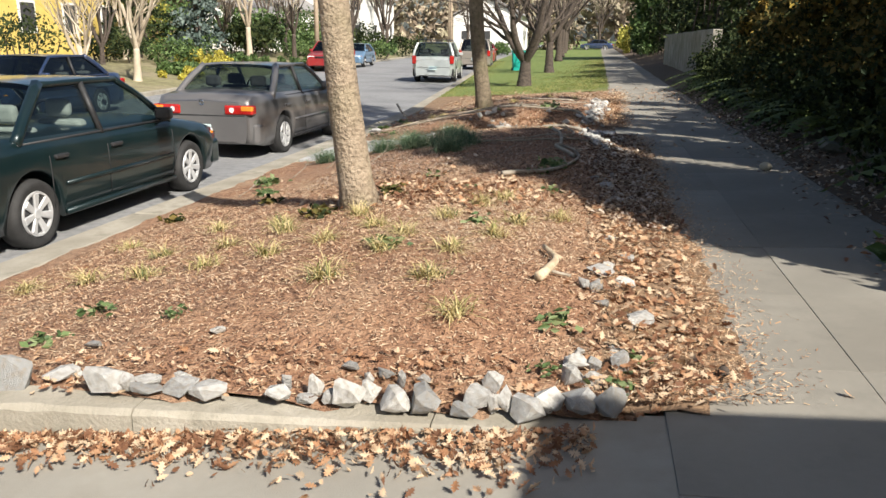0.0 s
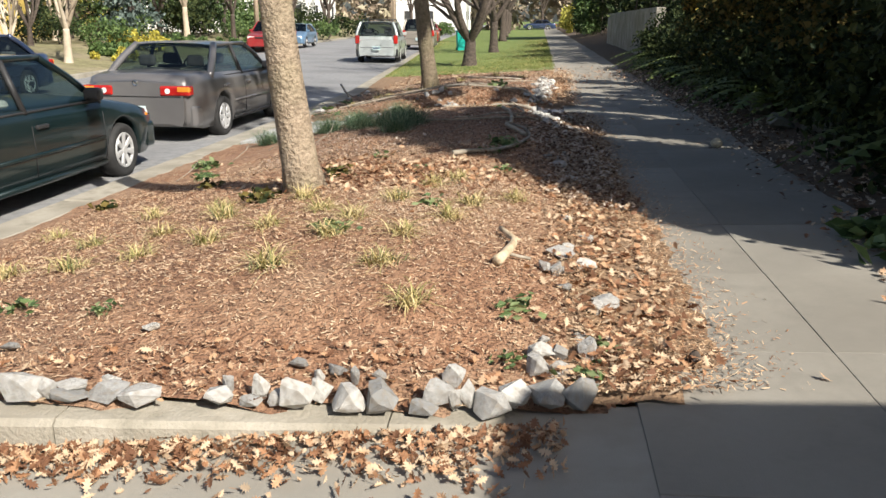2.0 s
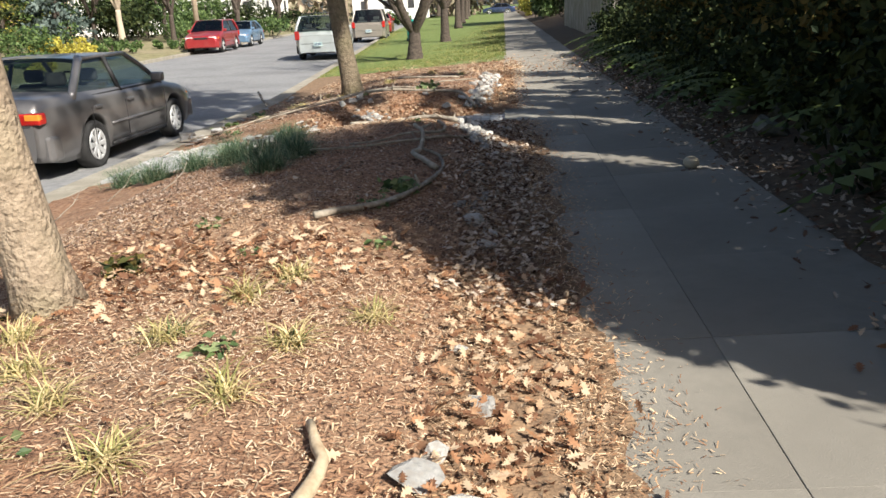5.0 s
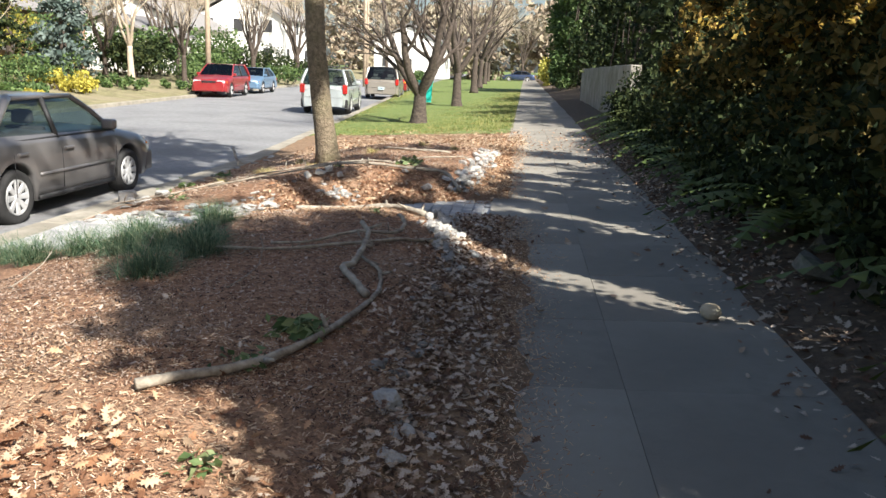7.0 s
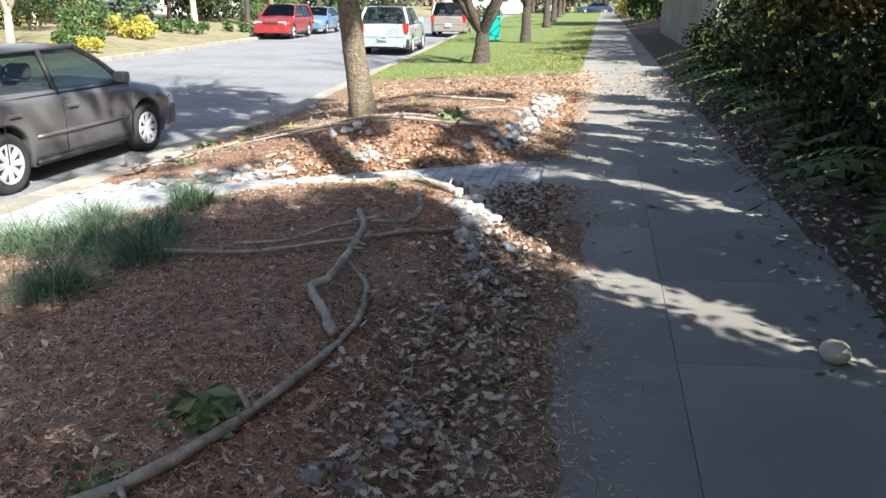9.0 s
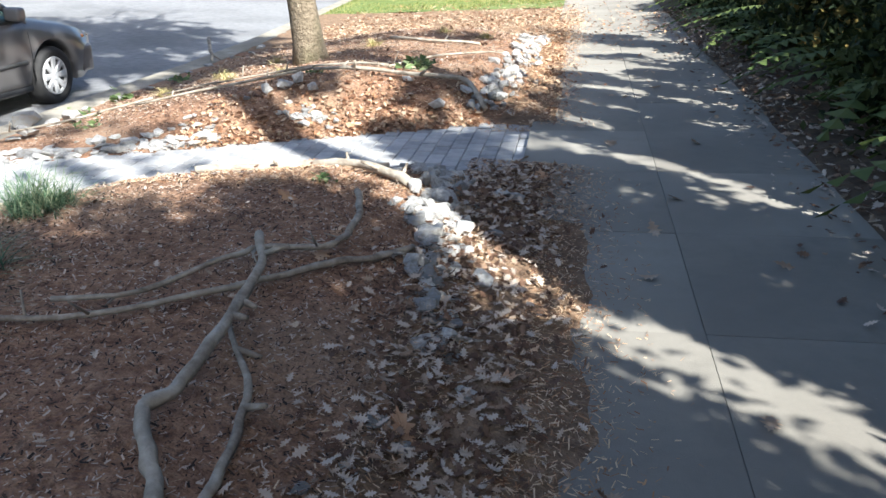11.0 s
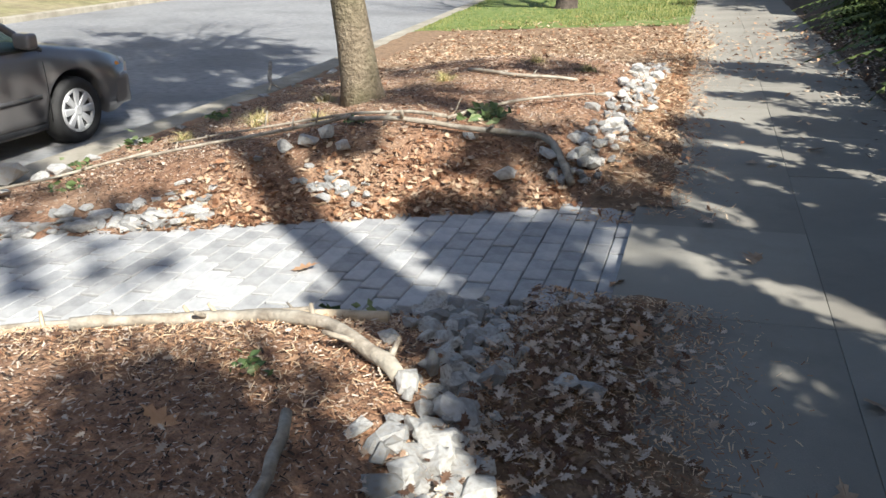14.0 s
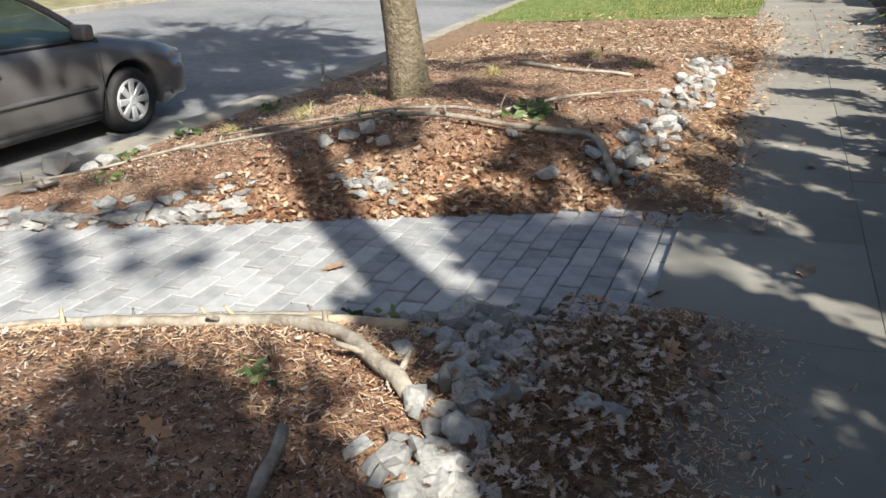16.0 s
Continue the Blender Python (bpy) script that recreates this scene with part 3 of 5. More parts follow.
# ---- cars ----
def wheel(parent, x, y, r, side, spokes=7, w=0.19, cover=M_RIM):
    hub = part("wheel", me_from("wheel", *lathe([(-0.08, 0.02), (-0.08, 0.05), (-0.01, 0.05), (-0.01, 0.02)], 14), M_BLACK), M_BLACK, parent, m=pose(x, y, r))
    s = side
    vs, fs = lathe([(-s * w, r * 0.62), (-s * w, r * 0.93), (-s * w * 0.8, r), (-s * w * 0.15, r), (s * 0.015, r * 0.94), (s * 0.02, r * 0.8), (s * 0.0, r * 0.655)], 36)
    part("tyre", me_from("tyre", vs, fs, M_TYRE, True), M_TYRE, hub)
    vs, fs = lathe([(s * 0.0, r * 0.655), (s * 0.014, r * 0.64), (s * 0.012, r * 0.58), (-s * 0.04, r * 0.55)], 36)
    # dished cover with spokes and dark gaps
    b = bmesh.new()
    for k in range(spokes):
        a = 2 * math.pi * k / spokes
        q = box(-0.012, 0.012, -0.026, 0.026, r * 0.1, r * 0.6, 0.008, 1)
        for v in q.verts:
            v.co.y *= 0.75 + 0.7 * (v.co.z / (r * 0.6))
            v.co = Matrix.Rotation(a, 3, "X") @ v.co + Vector((s * (0.006 - 0.012 * (v.co.z < r * 0.3)), 0, 0))
        tmp = bpy.data.meshes.new("t")
        q.to_mesh(tmp)
        q.free()
        b.from_mesh(tmp)
        bpy.data.meshes.remove(tmp)
    tmp = me_from("t", vs, fs, cover)
    b.from_mesh(tmp)
    vs, fs = lathe([(s * 0.012, 0.001), (s * 0.014, r * 0.12), (s * 0.002, r * 0.2)], 20)
    tmp2 = me_from("t", vs, fs, cover)
    b.from_mesh(tmp2)
    part("rim", b, cover, hub, "silver spoked wheel cover", smooth=False)
    vs, fs = lathe([(-s * 0.012, 0.001), (-s * 0.012, r * 0.62)], 24)
    part("brake_disc", me_from("brake_disc", vs, fs, M_DARKIN), M_DARKIN, hub)
    return hub


def strip(parent, name, pts, wd, material, label=""):
    vs, fs = tube(pts, [wd] * len(pts), 6)
    return part(name, me_from(name, vs, fs, material, True), material, parent, label)


def car(name, label, m, body, L=4.42, W=1.69, HT=1.38, wb=2.465, r=0.3, fo=0.88, hood=0.86, deck=0.95, belt=0.9, g=(0.95, 0.35, -0.95, -1.55), style="sedan", glass=G_CAR, tail="wide", low=None, rack=False, spokes=7, seat=M_SEAT, nose=0.68, plate="", trim_col=None):
    """A parked car: length along y, nose at +y, wheels on z = 0. g: where windscreen foot, roof front, roof rear, rear window foot lie."""
    ob = empty(name, label, "car", m)
    yf = L / 2 - fo
    yr = yf - wb
    gy0, gy1, gy2, gy3 = g
    low = low or body
    N = 110
    ys = [-L / 2 + L * i / N for i in range(N + 1)]

    def top(y):
        end = -L / 2
        return lerp(y, (end, end + 0.12, gy3, gy0, L / 2 - 0.5, L / 2 - 0.1, L / 2), (deck - 0.13, deck - 0.02, max(belt, deck) if style == "sedan" else belt, belt + 0.02, hood - 0.06, nose + 0.02, nose - 0.08))

    def halfw(y):
        e = max(0.0, (abs(y) - (L / 2 - 0.55)) / 0.55)
        return W / 2 * (1 - 0.16 * e * e)

    def sill(y):
        e = max(0.0, (abs(y) - (L / 2 - 0.35)) / 0.35)
        z = 0.2 + 0.06 * e
        for ya in (yf, yr):
            R = r + 0.065
            if abs(y - ya) < R:
                z = max(z, r + math.sqrt(R * R - (y - ya) ** 2) * 0.98)
        return z

    vs, fs, K = [], [], 10
    for i, y in enumerate(ys):
        w, zt, zb = halfw(y), top(y), sill(y)
        pull = 0.03 if i in (0, N) else 0
        prof = [(0, zb + 0.03), (w - 0.2, zb + 0.03), (w - 0.04, zb), (w - 0.015, max(zb + 0.012, 0.34)), (w, max(zb + 0.024, 0.48)), (w, max(zb + 0.036, 0.62)), (w - 0.012, max(zb + 0.048, zt - 0.13)), (w - 0.05, max(zb + 0.06, zt - 0.035)), (w - 0.14, zt), (0, zt + 0.025)]
        for a, c in prof:
            vs.append((a - pull if a else 0, y, c))
        for a, c in prof:
            vs.append((-(a - pull) if a else 0, y, c))
    for i in range(N):
        for sgn in (0, 1):
            o, q = i * 2 * K + sgn * K, (i + 1) * 2 * K + sgn * K
            for k in range(K - 1):
                fs.append((o + k, o + k + 1, q + k + 1, q + k) if sgn == 0 else (o + k + 1, o + k, q + k, q + k + 1))
    for i in (0, N):
        o = i * 2 * K
        fs.append(tuple(o + k for k in range(K)) + tuple(o + K + k for k in reversed(range(K))))
    shell = part("body", me_from("body", vs, fs, body, True), body, ob)
    for p in shell.data.polygons[-2:]:
        p.use_smooth = False
    wbm, wr = W / 2 - 0.06, W / 2 - 0.235
    Hr = HT - 0.06
    # roof shell
    vs, fs = [], []
    for i in range(9):
        y = gy1 + (gy2 - gy1) * i / 8
        for k in range(9):
            u = -1 + 2 * k / 8
            vs.append((u * wr, y, Hr + 0.06 * (1 - u ** 4) * (0.55 + 0.45 * math.sin(math.pi * (i + 1) / 10))))
    for i in range(8):
        for k in range(8):
            a = i * 9 + k
            fs.append((a, a + 1, a + 10, a + 9))
    b0 = len(vs)
    vs += [(x, y, z - 0.05) for x, y, z in vs[:b0]]
    fs += [tuple(b0 + q for q in reversed(f)) for f in fs[:64]]
    part("roof", me_from("roof", vs, fs, body, True), body, ob)
    ym = (gy0 + gy3) / 2 * 0.35 + (gy1 + gy2) / 2 * 0.65
    for s in (-1, 1):
        pil = [[(s * wbm, gy0 + 0.02, belt - 0.04), (s * (wbm + wr) / 2, (gy0 + gy1) / 2 - 0.03, (belt + Hr) / 2 + 0.03), (s * wr, gy1 - 0.04, Hr + 0.02)],
               [(s * wbm, gy3, belt), (s * (wbm + wr + 0.03) / 2, (gy3 + gy2) / 2, (belt + Hr) / 2 + 0.02), (s * wr, gy2 + 0.04, Hr + 0.02)],
               [(s * (wbm + 0.01), ym, belt - 0.03), (s * (wr + 0.02), ym - 0.02, Hr + 0.01)],
               [(s * (wr + 0.01), gy1 - 0.04, Hr + 0.015), (s * (wr + 0.012), (gy1 + gy2) / 2, Hr + 0.02), (s * (wr + 0.01), gy2 + 0.04, Hr + 0.015)]]
        for k, p in enumerate(pil):
            strip(ob, ("front_pillar", "rear_pillar", "door_pillar", "roof_rail")[k], p if k == 2 else spline(p, 4), (0.032, 0.055, 0.03, 0.03)[k], M_BLACK if k == 2 else body)
        for k, (ya, yb, yc, yd) in enumerate(((gy0 - 0.05, ym, ym - 0.02, gy1 - 0.06), (ym, gy3 + 0.04, gy2 + 0.06, ym - 0.02))):
            me = me_from("side_window", [(s * wbm, ya, belt - 0.02), (s * wbm, yb, belt - 0.02), (s * wr, yc, Hr + 0.01), (s * wr, yd, Hr + 0.01)], [(0, 1, 2, 3)], glass)
            w_ob = part("side_window", me, glass, ob, "side window glass")
            w_ob.visible_shadow = False
        strip(ob, "window_moulding", [(s * (wbm + 0.012), gy0, belt - 0.012), (s * (wbm + 0.014), ym, belt - 0.008), (s * (wbm + 0.012), gy3, belt - 0.005)], 0.014, M_BLACK)
        hw = W / 2
        strip(ob, "side_moulding", [(s * hw, yf - r - 0.12, 0.5), (s * (hw + 0.004), 0, 0.5), (s * hw, yr + r + 0.12, 0.5)], 0.022, trim_col or body)
        strip(ob, "sill_trim", [(s * (hw - 0.02), yf - r - 0.1, 0.24), (s * (hw - 0.02), yr + r + 0.1, 0.24)], 0.03, M_BLACK if not trim_col else trim_col)
        for yy in (ym + 0.02, gy0 - 0.02, gy3 + 0.35):
            strip(ob, "door_seam", [(s * (hw - 0.005), yy, 0.3), (s * (hw + 0.001), yy, 0.55), (s * (hw - 0.006), yy, belt - 0.15), (s * (hw - 0.045), yy, belt - 0.035)], 0.005, M_BLACK)
        for yy in (ym + 0.16, gy3 + 0.5):
            part("door_handle", box(s * hw - 0.018, s * hw + 0.022, yy - 0.09, yy + 0.09, belt - 0.17, belt - 0.13, 0.012), M_BLACK if trim_col else body, ob)
        mb = box(s * (wbm + 0.06) - 0.09, s * (wbm + 0.06) + 0.09, gy0 - 0.24, gy0 - 0.12, belt - 0.0, belt + 0.13, 0.035, 3)
        part("mirror", mb, M_BLACK if style == "sedan" and trim_col else body, ob, "door mirror")
        for yy in (yf, yr):
            wheel(ob, s * (W / 2 - 0.02), yy, r, s, spokes)
        # lamps
        ye = -L / 2
        if tail == "wide":
            lens = box(s * (W / 2 - 0.5) if s > 0 else s * (W / 2 - 0.06), s * (W / 2 - 0.06) if s > 0 else s * (W / 2 - 0.5), ye - 0.02, ye + 0.14, deck - 0.3, deck - 0.16, 0.03, 3)
            t1 = part("tail_light", lens, M_RED, ob, "red tail light")
            part("indicator", box(s * (W / 2 - 0.15) - 0.09, s * (W / 2 - 0.15) + 0.09, ye - 0.026, ye + 0.05, deck - 0.245, deck - 0.175, 0.01, 1), M_AMBERL, t1, "amber indicator lens")
            part("reverse_lamp", me_from("reverse_lamp", *lathe([(0, 0.001), (0, 0.038), (0.03, 0.04)], 16), M_CLEAR), M_CLEAR, t1, "round clear reversing lamp", m=pose(s * (W / 2 - 0.38), ye - 0.024, deck - 0.23, 0, 0, 90))
        else:
            part("tail_light", box(s * (W / 2 - 0.11) - 0.085, s * (W / 2 - 0.11) + 0.085, ye - 0.015, ye + 0.1, belt - 0.28, belt + 0.04, 0.03, 2), M_RED, ob, "upright red tail light")
        part("headlight", box(s * (W / 2 - 0.33) - 0.2, s * (W / 2 - 0.33) + 0.2, L / 2 - 0.2, L / 2 - 0.03, nose - 0.15, nose - 0.01, 0.04, 3), M_CLEAR, ob, "clear headlight")
        part("side_marker", box(s * (W / 2 - 0.1) - 0.05, s * (W / 2 - 0.1) + 0.05, L / 2 - 0.38, L / 2 - 0.2, nose - 0.14, nose - 0.03, 0.03, 3), M_AMBERL, ob, "amber corner lamp")
    for nm, ya, yb, yc, za in (("windscreen", gy0, gy1, 1, belt), ("rear_window", gy3, gy2, -1, belt)):
        vs = []
        for i in range(5):
            for k in range(7):
                u, t = -1 + 2 * k / 6, i / 4
                vs.append((u * ((wbm - 0.02) * (1 - t) + wr * t), ya + (yb - ya) * t + yc * 0.05 * (1 - u * u), za + 0.0 + (Hr + 0.02 - za) * t + 0.02 * (1 - u * u) * t))
        fs = [(i * 7 + k, i * 7 + k + 1, i * 7 + k + 8, i * 7 + k + 7) for i in range(4) for k in range(6)]
        w_ob = part(nm, me_from(nm, vs, fs, glass, True), glass, ob, "curved window glass")
        w_ob.visible_shadow = False
    # bumpers and plate
    for nm, s, ye in (("front_bumper", 1, L / 2), ("rear_bumper", -1, -L / 2)):
        b = box(-W / 2 + 0.03, W / 2 - 0.03, -0.12, 0.12, 0.24, 0.54, 0.05, 3)
        for v in b.verts:
            v.co.y += ye - s * 0.06 - s * 0.2 * (abs(v.co.x) / (W / 2)) ** 4
        part(nm, b, low, ob)
    if plate:
        pl = part("licence_plate", box(-0.16, 0.16, -L / 2 - 0.09, -L / 2 - 0.075, 0.4 if tail == "wide" else 0.5, 0.55 if tail == "wide" else 0.65, 0.004, 1), M_PLATE, ob, "pale licence plate")
        for k in range(6):
            part("plate_mark", box(-0.125 + 0.042 * k, -0.1 + 0.042 * k, -L / 2 - 0.094, -L / 2 - 0.089, 0.445 if tail == "wide" else 0.545, 0.51 if tail == "wide" else 0.61), M_PLTXT, pl)
    part("grille", box(-0.36, 0.36, L / 2 - 0.1, L / 2 - 0.0, nose - 0.16, nose - 0.03, 0.02, 2), M_BLACK, ob)
    if style == "sedan":
        strip(ob, "boot_seam", [(-W / 2 + 0.2, -L / 2 - 0.004, deck - 0.31), (W / 2 - 0.2, -L / 2 - 0.004, deck - 0.31)], 0.006, M_BLACK)
        part("badge", me_from("badge", *lathe([(0.0, 0.02), (0.006, 0.03), (0.0, 0.042)], 18), M_CHROME, True), M_CHROME, ob, "oval chrome badge", m=pose(0, -L / 2 - 0.012, deck - 0.12, 0, 0, 90))
    else:
        strip(ob, "tailgate_seam", [(-W / 2 + 0.2, -L / 2 - 0.004, 0.6), (W / 2 - 0.2, -L / 2 - 0.004, 0.6)], 0.006, M_BLACK)
    # seats stand above the sill of the windows
    for s in (-1, 1):
        for yy, bw in ((ym + 0.05, 0.24), (gy3 + 0.5, 0.26)):
            b = box(s * 0.38 - bw, s * 0.38 + bw, yy - 0.09, yy + 0.05, belt - 0.25, belt + 0.1, 0.05, 3)
            st = part("seat", b, seat, ob)
            part("headrest", box(s * 0.38 - 0.13, s * 0.38 + 0.13, yy - 0.1, yy + 0.0, belt + 0.12, belt + 0.29, 0.05, 3), seat, st)
    vs, fs = tube([(-0.18 * math.cos(a) - 0.38, gy0 - 0.42, belt + 0.02 + 0.18 * math.sin(a)) for a in [k * 0.449 for k in range(15)]], [0.016] * 15, 6, cap=False)
    part("steering_wheel", me_from("steering_wheel", vs, fs, M_BLACK, True), M_BLACK, ob)
    if rack:
        for s in (-1, 1):
            strip(ob, "roof_rack", [(s * wr * 0.93, gy1 - 0.1, Hr + 0.05), (s * wr * 0.93, gy1 - 0.2, Hr + 0.12), (s * wr * 0.93, gy2 + 0.2, Hr + 0.12), (s * wr * 0.93, gy2 + 0.1, Hr + 0.05)], 0.018, M_BLACK)
        for yy in (gy1 - 0.4, gy2 + 0.45):
            strip(ob, "roof_bar", [(-wr * 0.93, yy, Hr + 0.13), (wr * 0.93, yy, Hr + 0.13)], 0.016, M_BLACK)
    return ob


RZ = ROAD_Z
car("sedan", "dark green four-door sedan parked at the kerb", pose(-5.5, 9.78, RZ, 0, 0, 0.3), P_GREEN, L=4.6, W=1.72, HT=1.4, wb=2.76, fo=0.92, belt=0.9, hood=0.84, deck=0.96, g=(1.0, 0.32, -0.95, -1.5), trim_col=P_GREEN, spokes=7, plate="x")
car("sedan", "dusty taupe four-door sedan parked behind a street tree", pose(-5.62, 15.68, RZ, 0, 0, -0.6), P_BROWN, L=4.42, W=1.69, fo=0.88, g=(1.02, 0.36, -0.92, -1.5), deck=0.98, belt=0.9, spokes=8, plate="x", seat=M_DARKIN)
car("station_wagon", "white and grey wagon with roof rack parked at the lawn", pose(-6.7, 37.3, -0.42, 0, 0, 4.5), P_WHITE, L=4.46, W=1.74, HT=1.6, wb=2.53, r=0.33, fo=0.9, belt=1.02, hood=0.98, deck=1.0, nose=0.8, g=(0.9, 0.3, -1.95, -2.15), style="wagon", tail="tall", low=M_BLACK, rack=True, plate="x", seat=M_DARKIN)
car("minivan", "beige minivan parked further along the lawn", pose(-7.2, 52.0, -0.4, 0, 0, 5), P_TAN, L=4.7, W=1.85, HT=1.7, wb=2.8, r=0.33, fo=0.9, belt=1.02, hood=1.0, deck=1.0, nose=0.82, g=(1.3, 0.5, -2.0, -2.25), style="wagon", tail="tall", plate="x", glass=G_DARK)
car("hatchback", "red hatchback parked at the far kerb facing the walk", pose(-14.5, 46.4, -0.4, 0, 0, 184), P_RED, L=4.35, W=1.77, HT=1.55, wb=2.6, r=0.32, fo=0.86, belt=0.98, hood=0.95, deck=0.98, nose=0.78, g=(1.05, 0.25, -1.75, -2.05), style="wagon", tail="tall", glass=G_DARK)
car("sedan", "light blue sedan parked behind the red hatchback", pose(-14.9, 52.6, -0.4, 0, 0, 184), P_BLUE, g=(1.1, 0.3, -0.9, -1.6), glass=G_DARK)
car("sedan", "navy blue sedan parked at the far kerb", pose(-12.15, 18.6, RZ, 0, 0, 180), P_NAVY, g=(1.0, 0.35, -0.95, -1.5), glass=G_DARK)
car("sedan", "maroon sedan parked beyond the minivan", pose(-8.0, 61.0, -0.4, 0, 0, 5), P_RED, glass=G_DARK)
car("sedan", "dark sedan crossing the far end of the sidewalk", pose(-0.3, 118, -0.1, 0, 0, 90), P_NAVY, glass=G_DARK)

# wheelie bin by the street trees
bin_ob = empty("recycling_bin", "teal plastic wheelie bin standing on the lawn", "bin", pose(-3.9, 43.5, H(-3.9, 43.5), 0, 0, 12))
b = box(-0.3, 0.3, -0.33, 0.33, 0.05, 0.95, 0.03)
for v in b.verts:
    k = 0.82 + 0.18 * v.co.z
    v.co.x, v.co.y = v.co.x * k, v.co.y * k
part("bin_body", b, M_TEAL, bin_ob)
part("lid", box(-0.32, 0.32, -0.36, 0.36, 0.95, 1.03, 0.025), M_TEAL, bin_ob)
for s in (-1, 1):
    part("bin_wheel", me_from("bin_wheel", *lathe([(-0.03, 0.01), (-0.03, 0.1), (0.03, 0.1), (0.03, 0.01)], 16), M_TYRE), M_TYRE, bin_ob, m=pose(s * 0.26, 0.3, 0.1))

# ---- street trees ----
bare_tree("street_tree", "young street tree with furrowed tan bark leaning over the mulch bed", -1.6, 7.8, H(-1.6, 7.8), 0.115, 3.9, (-0.115, 0.03), 3, M_BARK, stems=4, depth=4, limb=2.1, spread=0.5, twig_mat=M_TWIG, group="street trees")
# this trunk stands in shade, which its darker bark colour carries
bare_tree("street_tree", "street tree with mossy bark toned as in shade in the mulch bed", -1.97, 16.9, H(-1.97, 16.9), 0.135, 4.2, (-0.085, 0.02), 8, M_SHADEBARK, stems=4, depth=5, limb=2.5, spread=0.55, twig_mat=M_TWIG, group="street trees")
bare_tree("street_tree", "dark spreading bare tree forking low over the lawn", -2.3, 28.9, H(-2.3, 28.9), 0.2, 0.95, (0.0, 0.02), 12, M_DBARK, stems=5, depth=5, limb=2.4, spread=0.85, up=0.5, stem_r=0.66, group="lawn trees")
bare_tree("street_tree", "second dark bare tree forking low over the lawn", -2.15, 39.5, H(-2.15, 39.5), 0.19, 1.5, (0.03, 0.0), 21, M_DBARK, stems=4, depth=5, limb=2.4, spread=0.75, up=0.45, stem_r=0.66, group="lawn trees")
for k, (x, y) in enumerate(((-2.6, 58), (-3.0, 72), (-3.5, 90), (-4.0, 108))):
    bare_tree("street_tree", "distant bare street tree beside the sidewalk", x, y, 0.0, 0.2, 2.2, (0.02, 0), 40 + k, M_DBARK, stems=4, depth=4, limb=2.4, spread=0.5, twig_mat=M_TWIG, group="far street trees")

# ---- planted bank at the hand side of the walk ----
rng = random.Random(5)


def bank_z(x, y):
    return H(2.05, y) + min((x - 2.0) * 0.22, 1.1)


# hedge, thick at its near end, then shrub slices added along the sun's direction; their slanting gaps shape the streaks
# of sun
SHADE_BANDS = ((12.98, 13.58, 4.2, 120), (13.86, 14.4, 4.4, 95), (14.7, 14.88, 3.0, 20), (15.48, 15.72, 3.2, 36), (16.06, 16.6, 3.0, 60), (16.92, 17.3, 2.8, 38), (17.8, 18.1, 2.6, 28), (18.6, 18.85, 2.4, 18), (19.4, 19.9, 2.4, 34), (20.7, 21.6, 2.4, 50))
hedge_clumps = []
for _ in range(360):
    x = rng.uniform(2.35, 4.2)
    y = rng.uniform(8.88, 12.22) - x
    hedge_clumps.append((Vector((x, y, 0.15 + lerp(x + y, (10.6, 11.4, 12.1), (5.5, 4.8, 4.3)) * lerp(x, (2.35, 3.0), (0.8, 1.0)) * rng.uniform(0.05, 1.0))), rng.uniform(0.22, 0.5)))
shrub("hedge", "tall dark evergreen hedge overhanging the sidewalk", "hedge", hedge_clumps, 260, 0.052, M_SHRUBD, 51, stems=False)
for k, (s0, s1, top, count) in enumerate(SHADE_BANDS):
    band = []
    for _ in range(count):
        x = rng.uniform(2.5, 4.2)
        y = rng.uniform(s0, s1) - x
        band.append((Vector((x, y, 0.15 + top * lerp(x, (2.5, 3.0), (0.8, 1.0)) * rng.uniform(0.05, 1.0))), rng.uniform(0.12, 0.27)))
    shrub("shrub", "dark upright evergreen shrub tipped with amber leaves", "shrub", band, 130, 0.055, M_BRONZE, 510 + k, stems=False, extra=(120, M_AMBER, 0.055), group="shrubs of the bank")
shrub("shrub", "tall dark evergreen shrub with amber new leaves", "shrub", lumps(rng, 4.1, 6.5, 15.0, 24.5, 0.5, lambda x, y: 1.9 + 1.2 * noise.noise((x * 0.9, y * 0.5, 1)), 230, 0.42), 130, 0.08, M_SHRUBD, 52, extra=(60, M_AMBER, 0.08))
shrub("shrub", "large dark evergreen behind the garden wall", "shrub", lumps(rng, 3.5, 7.0, 24.0, 58, 0.5, lambda x, y: 5.0 + 1.5 * noise.noise((x * 0.5, y * 0.3, 4)), 240, 0.75), 110, 0.14, M_SHRUBD, 53)
shrub("ivy_hedge", "tall ivy-covered hedge beside the far sidewalk", "hedge", lumps(rng, 2.5, 4.2, 57, 66, 0.0, lambda x, y: 7.0, 150, 0.7), 110, 0.17, M_IVY, 54)
shrub("shrub", "low bright shrub at the far end of the sidewalk", "shrub", lumps(rng, 2.5, 4.0, 74, 110, 0.0, lambda x, y: 2.2, 70, 0.7), 60, 0.2, M_YGREEN, 55)
# crown added above the view for its shade; the clumps skip one sunlit streak
shrub("evergreen_tree", "tall unseen evergreen crown added to shade the walk and street", "tree", [c for c in ((Vector((rng.uniform(4.0, 9.0), rng.uniform(4.5, 12.0), rng.uniform(5.0, 13))), rng.uniform(0.3, 0.7)) for _ in range(34)) if not 11.8 < c[0].x + c[0].y < 13.6], 75, 0.15, M_SHRUBD, 57, stems=False)
